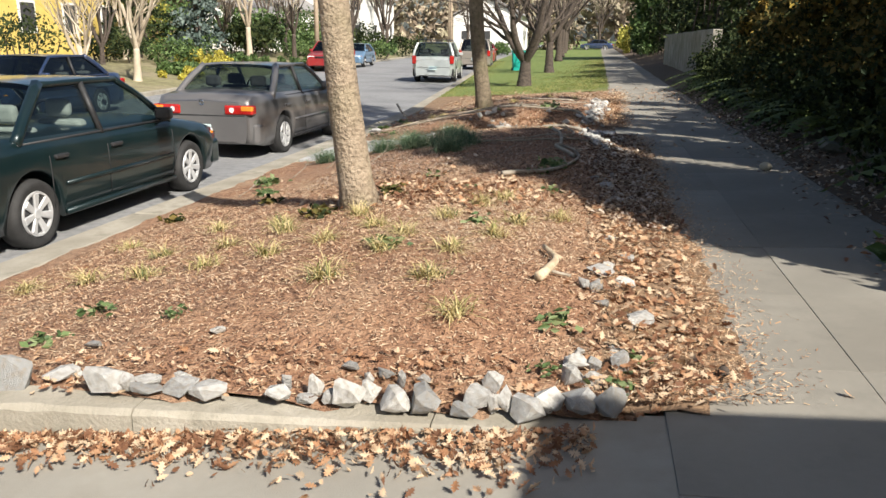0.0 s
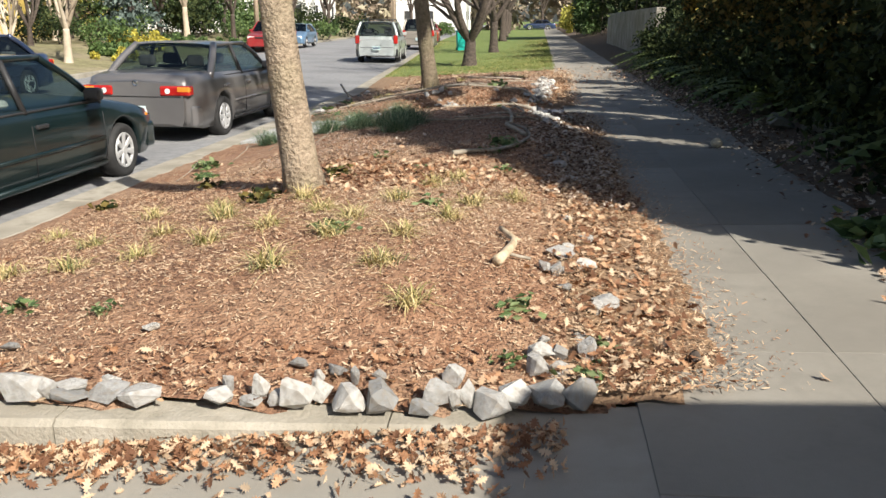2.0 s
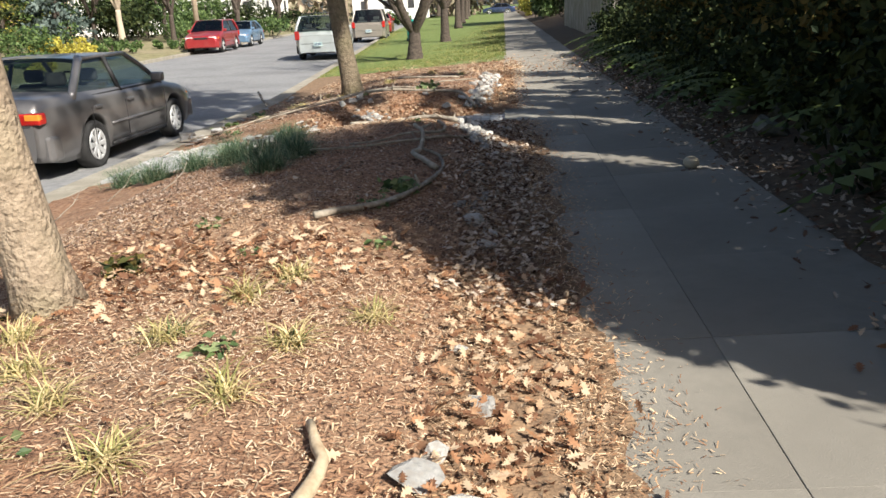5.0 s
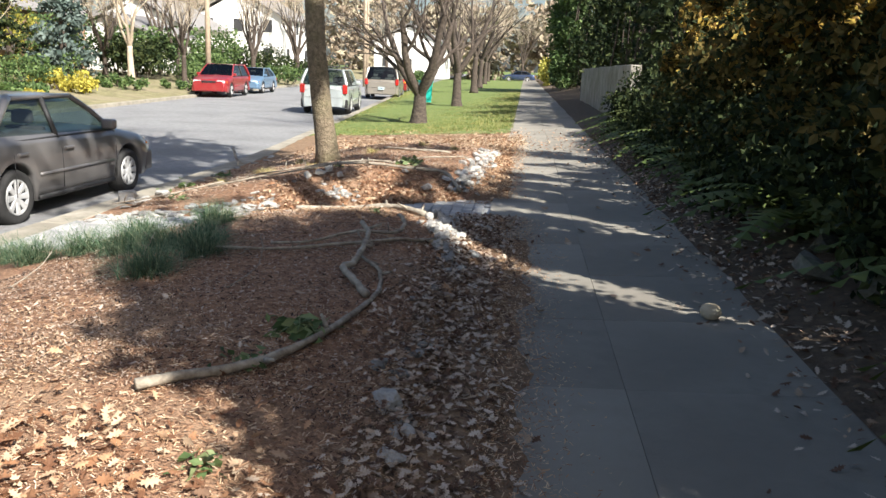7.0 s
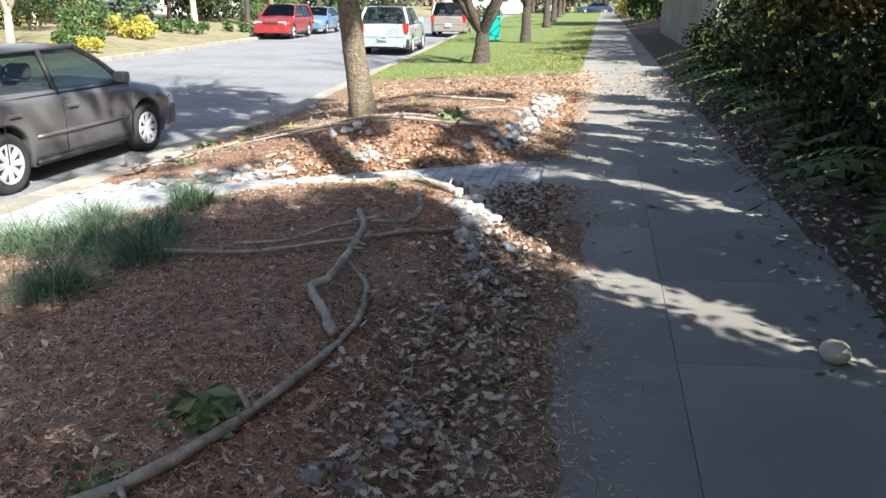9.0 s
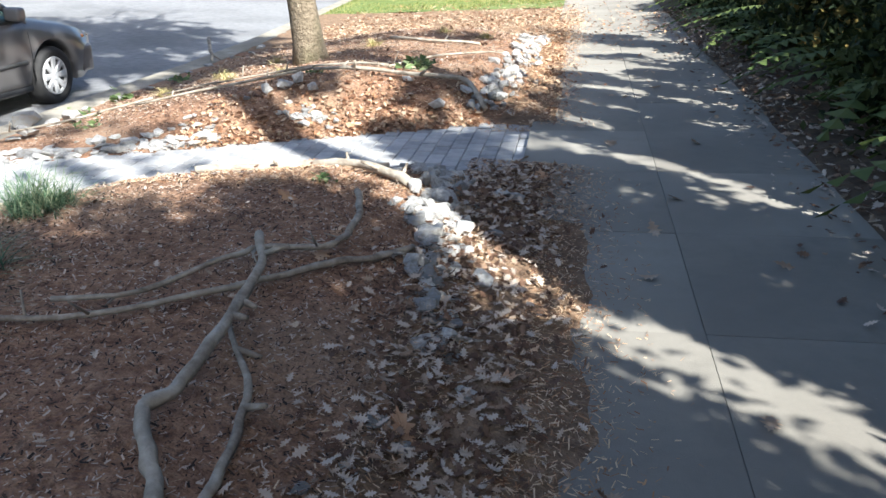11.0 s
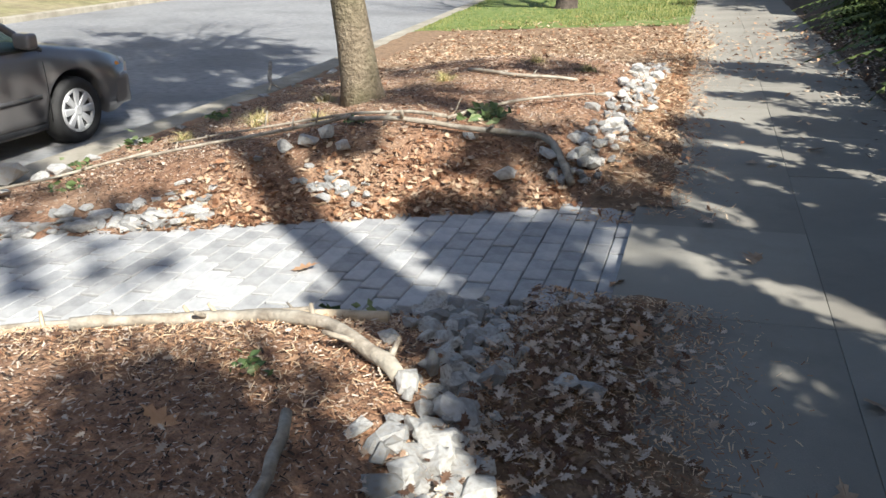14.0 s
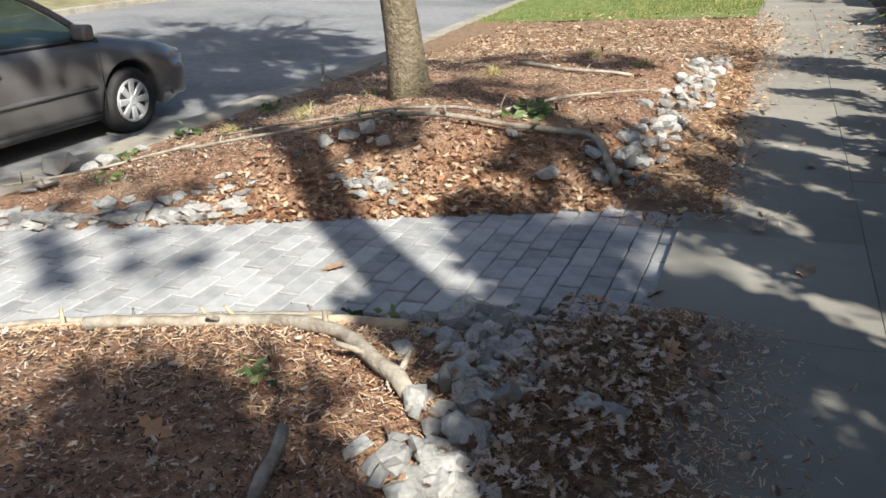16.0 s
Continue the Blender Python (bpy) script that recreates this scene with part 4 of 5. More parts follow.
part("trunk", me_from("trunk", *tube([(7.0, 9.0, 0.5), (6.8, 8.8, 6), (6.6, 8.6, 12.5)], [0.25, 0.18, 0.05], 10), M_DBARK, True), M_DBARK, scene.objects["evergreen_tree"])
# second unseen crown, added to dapple the street; its trunk shades one band
shrub("evergreen_tree", "high sparse unseen crown added to dapple the street with shade", "tree", [(Vector((rng.uniform(1.6, 5.2), rng.uniform(8.3, 13.0), rng.uniform(9.0, 13.5))), rng.uniform(0.25, 0.6)) for _ in range(125)], 50, 0.16, M_SHRUBD, 59, stems=False)
part("trunk", me_from("trunk", *tube([(4.8, 8.55, 0.3), (4.2, 9.15, 6), (3.3, 10.05, 13)], [0.2, 0.15, 0.05], 10), M_DBARK, True), M_DBARK, scene.objects["evergreen_tree.001"])
shrub("undergrowth", "dense dark undergrowth along the shaded bank", "shrub", lumps(rng, 2.4, 3.6, 7.2, 24.5, 0.1, lambda x, y: lerp(x, (2.4, 3.6), (0.75, 1.9)), 460, 0.26), 85, 0.05, M_SHRUBD, 58, stems=False)
shrub("evergreen_mass", "tall dark evergreens in the yard behind the hedge", "tree", lumps(rng, 8.5, 13, 9, 26, 0.8, lambda x, y: 4.2 + noise.noise((x * 0.4, y * 0.35, 8)) * 2.2, 200, 0.7), 70, 0.14, M_SHRUBD, 56)


def fern(x, y, z, seed, size=0.8, n=13):
    r = random.Random(seed)
    ob = empty("fern", "arching sword fern spilling over the sidewalk edge", "fern", pose(x, y, z), "ferns on the bank")
    for k in range(n):
        a = 6.283 * k / n + r.uniform(-0.3, 0.3)
        ln = size * r.uniform(0.75, 1.25)
        el = r.uniform(0.7, 1.25)
        vs, fs = [], []
        c, s = math.cos(a), math.sin(a)
        pp = []
        for i in range(19):
            t = i / 18
            rr = ln * (t * math.cos(el) + 0.35 * t * t)
            pp.append(Vector((c * rr, s * rr, ln * (math.sin(el) * t - 0.75 * t * t))))
        vs = [tuple(p) for p in pp]
        for i in range(18):
            t = (i + 1) / 18
            wd = 0.15 * size * (math.sin(math.pi * min(1, t * 0.93 + 0.1)) ** 0.6)
            fw = (pp[i + 1] - pp[i]).normalized()
            for sg in (-1, 1):
                vs.append(tuple(pp[i] + Vector((-s, c, 0)) * sg * wd + fw * 0.05 * size + Vector((0, 0, -0.02))))
                fs.append((i, i + 1, len(vs) - 1))
        part("frond", me_from("frond", vs, fs, M_FERN), M_FERN, ob)
    return ob


fr = random.Random(77)
for k in range(78):
    y = 7.9 + k * 0.22 + fr.uniform(-0.2, 0.2)
    x = fr.uniform(2.35, 2.75) if k % 2 else fr.uniform(2.8, 3.6)
    x += 0.6 if y < 12.5 else 0.38
    fern(x, y, bank_z(x, y) - 0.02, 900 + k, fr.uniform(0.85, 1.3))

# garden wall
gw = empty("garden_wall", "weathered concrete garden wall toned down for shade under evergreens", "wall")
gw["kind"] = "structure"
for k in range(4):
    part("wall_panel", box(2.9, 3.15, 25.2 + k * 4.0, 29.16 + k * 4.0, -0.3, 1.6 - 0.02 * k, 0.02), M_WALLC, gw)

# ---- across the street ----
house("house", "yellow wooden house behind the far yards", -29, 38, 0.6, 9, 9, 5.0, 2.4, M_YELH, floors=2)
house("house", "white house with a grey gable roof", -33, 80, 0.5, 9, 10, 3.4, 2.6, M_WHITEH)
house("house", "white two-storey house far along the street", -28, 92, 0.5, 9, 10, 5.0, 2.6, M_WHITEH, floors=2)
house("house", "low white garage among bare trees", -27, 62, 0.4, 6, 6, 2.4, 1.2, M_WHITEH, wins=1)
house("house", "brown house behind a dark conifer", -33, 54, 0.6, 9, 10, 3.2, 2.4, M_BRNH)
house("house", "pale house at the far end of the street", -16, 128, 0.3, 10, 10, 4.2, 2.6, M_WHITEH, floors=1)
house("house", "white house behind the evergreen shrubs", 15, 19, 1.0, 9, 12, 5.2, 2.5, M_WHITEH, floors=2)


def pole(x, y, h, arms=True):
    ob = empty("utility_pole", "wooden utility pole with a cross-arm and wires", "utility pole", pose(x, y, -0.3), "utility poles")
    part("pole", me_from("pole", *tube([(0, 0, -0.3), (0, 0, h / 2), (0.02, 0, h)], [0.15, 0.13, 0.1], 12), M_POLE, True), M_POLE, ob)
    part("cross_arm", box(-1.1, 1.1, -0.06, 0.06, h - 0.8, h - 0.68, 0.01, 1), M_POLE, ob)
    for s in (-1, -0.4, 0.4, 1):
        part("insulator", me_from("insulator", *lathe([(h - 0.68, 0.03), (h - 0.6, 0.05), (h - 0.52, 0.02)], 8, "z"), M_BLACK), M_BLACK, ob)
        ob.children[-1].location = (s, 0, 0)
    return ob


poles = ((-17.2, 49), (-13.5, 73), (-18.5, 100))
for x, y in poles:
    pole(x, y, 8.5)
for (xa, ya), (xb, yb) in zip(poles, poles[1:]):
    vs, fs = [], []
    for s in (-1, 1):
        tube([((xa + (xb - xa) * t / 8) + s, ya + (yb - ya) * t / 8, 7.7 - 1.0 * (t / 8) * (1 - t / 8) * 4) for t in range(9)], [0.012] * 9, 4, vs, fs)
    tagged(new("power_line", me_from("power_line", vs, fs, M_BLACK)), "sagging black wires between two utility poles", "wire")

for k, (x, y, r, h, st, dp, lb, lab) in enumerate((
        (-17.0, 27.5, 0.09, 0.5, 7, 4, 1.6, "many-stemmed bare tan shrub in the far yard"),
        (-15.6, 28.5, 0.13, 1.2, 4, 5, 1.7, "pale bare ornamental tree in the far yard"),
        (-19.8, 33, 0.11, 0.8, 6, 4, 1.9, "bare budding tree in the far yard"),
        (-21.5, 37.5, 0.12, 1.0, 4, 5, 2.0, "pale-trunked bare tree in the far yard"),
        (-19.8, 47.5, 0.17, 1.9, 4, 5, 2.2, "bare street tree with a pale trunk"),
        (-18.2, 50.5, 0.15, 1.7, 4, 5, 2.0, "bare street tree with reddish buds"),
        (-17.5, 60, 0.18, 2.0, 4, 5, 2.4, "bare tree beside parked cars"),
        (-19.0, 76, 0.2, 2.2, 4, 5, 2.6, "far bare tree along the street"),
        (-14.5, 95, 0.22, 2.4, 4, 5, 2.8, "far bare tree at the street's end"),
        (-25.0, 44, 0.2, 2.0, 4, 5, 2.8, "tall bare tree before the houses"),
        (-24.0, 60, 0.2, 2.0, 4, 5, 2.8, "tall bare tree before the houses"),
        (-20.5, 55, 0.14, 1.3, 6, 5, 2.1, "many-limbed bare tree before the houses"),
        (-22.5, 50, 0.14, 1.2, 6, 5, 2.2, "many-limbed bare tree before the houses"),
        (-19.5, 66, 0.16, 1.5, 5, 5, 2.4, "bare tree with pale twigs before the houses"),
        (-22.0, 86, 0.2, 2.0, 4, 5, 3.0, "tall bare tree before the houses"),
        (-9.0, 125, 0.25, 2.4, 5, 5, 3.2, "tall bare tree at the far end"),
        (0.0, 135, 0.25, 2.4, 5, 5, 3.2, "tall bare tree at the far end"),
        (6.0, 128, 0.25, 2.4, 5, 5, 3.4, "tall bare tree at the far end"))):
    bare_tree("bare_tree", lab, x, y, far_z(x, y) if x < -13 else 0, r, h, (0.03, 0.0), 60 + k, M_TWIG if k in (0, 1, 3, 4) else M_DBARK, stems=st, depth=dp, limb=lb, spread=0.42, twig_mat=M_TWIG, up=0.35, group="bare trees")


def conifer(name, label, x, y, z, h, w, seed, material):
    r = random.Random(seed)
    ob = empty(name, label, "tree", pose(x, y, z))
    part("trunk", me_from("trunk", *tube([(0, 0, -0.2), (0, 0, h * 0.5), (0, 0, h)], [0.2, 0.12, 0.02], 9), M_DBARK), M_DBARK, ob)
    pts = []
    for k in range(110):
        t = r.uniform(0.03, 1) ** 0.8
        a = r.uniform(0, 6.283)
        ln = w * (1.03 - t) * r.uniform(0.75, 1.15)
        for i in range(34):
            u = r.uniform(0.15, 1)
            sp = 0.16 * (1.2 - u) * w
            pts.append((math.cos(a) * ln * u + r.gauss(0, sp), math.sin(a) * ln * u + r.gauss(0, sp), t * h - 0.28 * ln * u * u + r.gauss(0, 0.06)))
    leaves("crown", pts, 0.14, material, r, ob)
    return ob


conifer("spruce", "blue-grey spruce in the far yard", -19.6, 41, far_z(-19.6, 41), 5.2, 2.0, 1, M_SPRUCE)
conifer("spruce", "dark spruce in the far yard", -22.3, 40, far_z(-22.3, 40), 6.0, 2.4, 2, M_SHRUBD)
conifer("cypress", "golden cypress behind the spruce", -26.0, 47, far_z(-26, 47), 9.0, 3.6, 3, M_YGREEN)
rs = random.Random(31)


def far_shrub(x, y, w, h, material, label, n=16, per=90, size=0.09):
    cl = [(Vector((rs.uniform(-w, w), rs.uniform(-w, w), h * rs.uniform(0.3, 0.85))), 0.35 * h) for _ in range(n)]
    return shrub("shrub", label, "shrub", cl, per, size, material, rs.randrange(9999), x=x, y=y, z=far_z(x, y) - 0.05)


far_shrub(-17.4, 37.5, 1.0, 0.8, M_YEL, "yellow flowering shrub in the far yard")
far_shrub(-19.0, 37.0, 1.4, 1.2, M_IVY, "rounded green shrub in the far yard")
far_shrub(-20.6, 35.5, 1.5, 1.6, M_SHRUBD, "dark green shrub in the far yard")
far_shrub(-17.8, 42.5, 1.2, 0.6, M_IVY, "pale green shrub by the far kerb")
far_shrub(-16.6, 46.5, 1.0, 0.5, M_IVY, "pale green shrub by the far kerb")
far_shrub(-18.8, 53.5, 1.4, 1.3, M_IVY, "green shrub beside the far kerb")
far_shrub(-17.5, 66, 1.8, 1.4, M_IVY, "green shrub along the far yards", size=0.14)
far_shrub(-18.0, 78, 2.0, 1.8, M_SHRUBD, "dark shrub along the far yards", size=0.16)
far_shrub(-22, 31, 1.8, 2.0, M_SHRUBD, "dark evergreen shrub behind bare stems")
far_shrub(-15.5, 24.5, 0.8, 0.5, M_IVY, "low grey-green plants on the far bank", size=0.12)
far_shrub(-15.2, 30.5, 0.7, 0.45, M_YEL, "low yellow flowers on the far bank", n=6)
far_shrub(-16.3, 32.5, 0.8, 0.5, M_IVY, "low green plants on the far bank", size=0.12)
for x, y, w, h, m, lab in ((-21.5, 51.0, 1.6, 2.2, M_SHRUBD, "dark evergreen shrub before the houses"), (-22.5, 55.5, 1.8, 2.6, M_IVY, "green leafing shrub before the houses"), (-20.5, 58.5, 1.5, 1.6, M_IVY, "green shrub before the houses"), (-23.0, 66.0, 2.2, 3.0, M_IVY, "tall leafing shrub before the houses"), (-20.5, 71.0, 2.0, 2.4, M_SHRUBD, "dark evergreen shrub before the houses"), (-25.5, 51.0, 2.0, 3.2, M_IVY, "tall green shrub before the houses")):
    far_shrub(x, y, w, h, m, lab, n=26, size=0.15)
far_shrub(-11.5, 92, 1.8, 1.2, M_IVY, "green shrub at the far street corner", size=0.16)
# wooded rise that closes the street
cl = [(Vector((rs.uniform(-75, 70), rs.uniform(150, 185), rs.uniform(1, 13))), rs.uniform(2.5, 4.5)) for _ in range(170)]
rise = leaves("far_woods", clump_points(rs, cl, 75), 0.9, mat("far_bare_woods", [(0.2, 0.155, 0.11), (0.32, 0.26, 0.19), (0.36, 0.32, 0.22)], 0.2, 0.9, 0, island=0.7), rs)
tagged(rise, "hazy brown wooded rise closing the street", "woods", kind="stuff")
cl = [(Vector((rs.uniform(-60, -34), rs.uniform(15, 150), rs.uniform(1, 9))), rs.uniform(2, 3.5)) for _ in range(110)]
rise = leaves("yard_woods", clump_points(rs, cl, 190), 0.38, bpy.data.materials["far_bare_woods"], rs)
tagged(rise, "bushes and trees behind the far houses", "woods", kind="stuff")


# ---- stones ----
def rock_mesh(seed, flat=0.75):
    """A broken stone: the hull of a battered block."""
    r = random.Random(seed)
    b = bmesh.new()
    for k in range(17):
        d = Vector((r.gauss(0, 1), r.gauss(0, 1), r.gauss(0, 1))).normalized()
        m = max(abs(d.x), abs(d.y), abs(d.z))
        b.verts.new(d * (0.55 + 0.45 / m * 0.75) * r.uniform(0.4, 0.5))
    q = bmesh.ops.convex_hull(b, input=b.verts)
    bmesh.ops.delete(b, geom=list({v for v in q["geom_interior"] + q["geom_unused"] if isinstance(v, bmesh.types.BMVert)}), context="VERTS")
    for v in b.verts:
        v.co.z *= flat
    bmesh.ops.recalc_face_normals(b, faces=b.faces)
    me = bpy.data.meshes.new("stone")
    b.to_mesh(me)
    b.free()
    me.materials.append(M_ROCK)
    return me


ROCKS = [rock_mesh(k, flat=0.7 + 0.03 * k) for k in range(14)]
rk = random.Random(14)


def rock(x, y, sx, sy, sz, label, group, sink=0.3, rz=None, tilt=12, up=0.0, z=None, parent=None):
    ob = new("stone", rk.choice(ROCKS))
    ob.parent = parent
    if parent is None:
        tagged(ob, label, "stone", group)
    zz = (H(x, y) if z is None else z) + sz * (0.5 - sink) * 0.8 + up
    ob.matrix_basis = pose(x, y, zz, rk.uniform(-tilt, tilt), rk.uniform(-tilt, tilt), rk.uniform(0, 360) if rz is None else rz) @ Matrix.Diagonal((sx, sy, sz, 1))
    return ob


L_EDGE = "angular grey granite stone edging the mulch bed"
# row along the driveway kerb: x, y, width, height
DRIVE_STONES = [(-2.08, 4.83, 0.12, 0.13), (-1.97, 4.95, 0.12, 0.05), (-1.92, 4.96, 0.05, 0.04), (-1.73, 4.87, 0.12, 0.09), (-1.67, 4.89, 0.07, 0.07), (-1.61, 4.94, 0.12, 0.03), (-1.58, 4.89, 0.11, 0.03), (-1.46, 4.91, 0.12, 0.05), (-1.35, 4.92, 0.12, 0.06), (-1.5, 5.0, 0.07, 0.03), (-1.1, 4.96, 0.09, 0.07), (-1.09, 5.04, 0.04, 0.07), (-0.99, 4.98, 0.07, 0.04), (-0.97, 5.02, 0.05, 0.09), (-0.9, 5.0, 0.07, 0.06), (-0.84, 5.0, 0.1, 0.11), (-0.77, 5.06, 0.07, 0.08), (-0.9, 5.22, 0.06, 0.04), (-0.81, 5.16, 0.04, 0.05), (-0.75, 5.2, 0.06, 0.06), (-0.67, 5.02, 0.11, 0.09), (-0.57, 5.04, 0.12, 0.1)]
CORNER_STONES = [(-0.6, 5.19, 0.05, 0.05), (-0.68, 5.16, 0.03, 0.07), (-0.38, 5.1, 0.1, 0.1), (-0.32, 5.1, 0.04, 0.08), (-0.34, 5.24, 0.07, 0.07), (-0.28, 5.11, 0.05, 0.11), (-0.42, 5.05, 0.08, 0.06), (-0.2, 5.09, 0.12, 0.09), (-0.13, 5.14, 0.11, 0.11), (-0.03, 5.48, 0.1, 0.06), (0.04, 5.48, 0.06, 0.06), (-0.05, 5.37, 0.08, 0.08), (0.04, 5.37, 0.08, 0.06), (-0.01, 5.16, 0.12, 0.11), (0.1, 5.18, 0.1, 0.13), (0.15, 5.34, 0.09, 0.05), (0.14, 5.52, 0.07, 0.08), (-0.02, 5.59, 0.04, 0.03), (0.12, 5.65, 0.04, 0.03), (-1.52, 5.36, 0.06, 0.02), (-2.01, 5.22, 0.06, 0.03)]
for x, y, w, h in DRIVE_STONES + CORNER_STONES:
    rock(x, y, w * 1.5, w * rk.uniform(0.95, 1.3), h * 1.65, L_EDGE, "stones along the driveway", sink=0.08, rz=rk.uniform(-25, 25))
# edge of the first bed
for x, y, w, h in ((0.06, 6.6, 0.2, 0.06), (0.18, 6.52, 0.15, 0.08), (0.03, 6.31, 0.12, 0.07), (-0.02, 6.29, 0.09, 0.06), (0.07, 6.1, 0.1, 0.05), (0.25, 6.03, 0.16, 0.08), (0.12, 5.69, 0.1, 0.05), (0.2, 5.95, 0.11, 0.06), (0.1, 6.75, 0.12, 0.05), (0.22, 7.1, 0.14, 0.06), (0.12, 7.5, 0.1, 0.05), (0.2, 8.9, 0.14, 0.07), (0.12, 9.3, 0.16, 0.08), (0.02, 9.6, 0.1, 0.06), (0.18, 10.0, 0.11, 0.06)):
    rock(x, y, w, w * 0.8, h * 1.3, L_EDGE, "stones at the bed edge", sink=0.05)
edging = empty("rubble_edging", "loose pale rubble stones edging the first mulch bed", "stone edging")
for k in range(260):
    y = 11.5 + 2.45 * (k / 260) ** 0.7 + rk.uniform(-0.08, 0.08)
    x = lerp(y, (11.6, 12.4, 12.7, 13.2, 13.75, 14.0), (0.2, 0.08, 0.0, -0.06, -0.2, -0.2)) + rk.gauss(0, lerp(y, (11.6, 13.0, 13.8), (0.06, 0.075, 0.13)))
    w = rk.uniform(0.045, 0.115)
    rock(x, y, w * 1.2, w * rk.uniform(0.7, 1.05), w * rk.uniform(0.55, 0.95), "", "", sink=0.3, up=rk.choice((0, 0, 0.02)), parent=edging, tilt=25)
for k in range(34):
    x = rk.uniform(-1.35, -0.25)
    w = rk.uniform(0.05, 0.1)
    rock(x, path_y(x) - 0.68 + rk.uniform(-0.04, 0.02), w * 1.2, w, w * 0.6, "", "", sink=0.2, parent=edging)
for k in range(26):
    y = rk.uniform(9.0, 11.6)
    w = rk.uniform(0.05, 0.12)
    rock(0.2 + rk.gauss(0, 0.08), y, w * 1.2, w, w * 0.6, "", "", sink=0.1, parent=edging)
for k in range(16):
    w = rk.uniform(0.06, 0.13)
    rock(0.03 + rk.gauss(0, 0.09), 12.62 + rk.gauss(0, 0.08), w * 1.3, w, w * 0.7, "", "", sink=0.05, parent=edging, tilt=20)
for x, y, w, h in ((0.33, 13.22, 0.12, 0.09), (0.25, 13.2, 0.14, 0.07), (0.28, 12.1, 0.15, 0.1), (0.12, 11.75, 0.13, 0.09), (-0.12, 12.6, 0.1, 0.04), (-0.1, 12.98, 0.07, 0.11), (-0.05, 12.96, 0.06, 0.1), (0.33, 11.3, 0.13, 0.07)):
    rock(x, y, w, w * 0.75, h, "pale broken stone in the rubble edge of the bed", "rubble stones", sink=-0.05)
# edges of the second bed
edging2 = empty("rubble_edging", "low rubble wall of grey stones round the second bed", "stone edging")
for k in range(190):
    t = k / 190
    y = 15.55 + 5.0 * t ** 1.2 + rk.uniform(-0.12, 0.12)
    x = lerp(y, (15.5, 16.3, 17.5, 20.6), (-0.08, 0.02, 0.06, 0.1)) + rk.gauss(0, 0.085)
    w = rk.uniform(0.06, 0.14)
    rock(x, y, w * 1.2, w * rk.uniform(0.7, 1.0), w * rk.uniform(0.6, 0.95), "", "", sink=0.25, up=rk.choice((0, 0, 0.03)), parent=edging2, tilt=22)
edging3 = empty("rubble_edging", "flat pale stones laid beside the paver path", "stone edging")
for k in range(150):
    x = rk.uniform(-3.75, -2.0)
    y = path_y(x) + 0.7 + abs(rk.gauss(0, 0.14))
    w = rk.uniform(0.05, 0.17)
    rock(x, y, w * 1.2, w * rk.uniform(0.6, 1.0), w * rk.uniform(0.3, 0.55), "", "", sink=0.25, parent=edging3, tilt=15)
for k in range(26):
    w = rk.uniform(0.05, 0.11)
    rock(-1.42 + rk.gauss(0, 0.16), 15.12 + rk.gauss(0, 0.07), w * 1.2, w * rk.uniform(0.7, 1.0), w * 0.8, "", "", sink=0.1, parent=edging3, tilt=20)
for x, y, w, h in ((-3.95, 15.3, 0.34, 0.2), (-3.55, 15.35, 0.3, 0.13), (-3.65, 14.9, 0.24, 0.12), (-1.82, 15.35, 0.13, 0.1), (-1.68, 15.4, 0.16, 0.12), (-1.6, 15.5, 0.17, 0.13), (-1.45, 15.4, 0.13, 0.1), (-1.95, 15.25, 0.1, 0.06), (-0.47, 15.42, 0.18, 0.1), (-0.2, 15.5, 0.14, 0.09), (-0.75, 15.7, 0.12, 0.06)):
    rock(x, y, w, w * 0.7, h, "rounded pale stone at the edge of the bed", "flat stones by the path", sink=-0.1)
for k in range(14):
    y = 13.2 + k * 0.55
    rock(-3.82 + rk.uniform(-0.05, 0.1), y, rk.uniform(0.12, 0.24), rk.uniform(0.1, 0.2), rk.uniform(0.05, 0.1), "worn stone along the street kerb", "stones along the street kerb", sink=0.2)
for k in range(16):
    y = 8.4 + k * 0.62
    x = rk.uniform(2.45, 2.75)
    w = rk.uniform(0.25, 0.5)
    ob = rock(x, y, w, w * 0.8, w * 0.8, "dark boulder holding the shaded bank", "boulders of the bank", sink=0.2, z=bank_z(x, y))
    ob.data = ob.data.copy()
    ob.data.materials[0] = M_BOULD

# ---- paved path ----
pv = empty("paver_path", "pale grey concrete paver path between two mulch beds", "path")
pv["kind"] = "structure"
pave_me = None
base = sheet("path_bed", -3.9, 0.34, 0, 1.36, 0.17, lambda x, y: 0, M_JOINT)
for v in base.data.vertices:
    v.co.y += path_y(v.co.x) - 0.68
    v.co.z = lerp(v.co.x, (-4.0, 0.35), (-0.31, -0.05)) - 0.012
tagged(base, "dark joint sand of the paver path", "ground", kind="structure")
col, x = 0, -3.86
while x < 0.33:
    y = path_y(x) - 0.6 - (0.115 if col % 2 else 0)
    while y < path_y(x) + 0.58:
        if pave_me is None:
            first = part("paver", box(-0.0535, 0.0535, -0.1075, 0.1075, -0.04, 0, 0.004, 1), M_PAVER, pv)
            pave_me, ob = first.data, first
        else:
            ob = part("paver", pave_me, M_PAVER, pv)
        ob.matrix_basis = pose(x, y + 0.113, lerp(x, (-4.0, 0.35), (-0.31, -0.05)) + 0.02 + rk.uniform(-0.003, 0.003), rk.uniform(-0.8, 0.8), -3.4 + rk.uniform(-0.8, 0.8), rk.uniform(-1, 1))
        y += 0.228
    x += 0.112
    col += 1


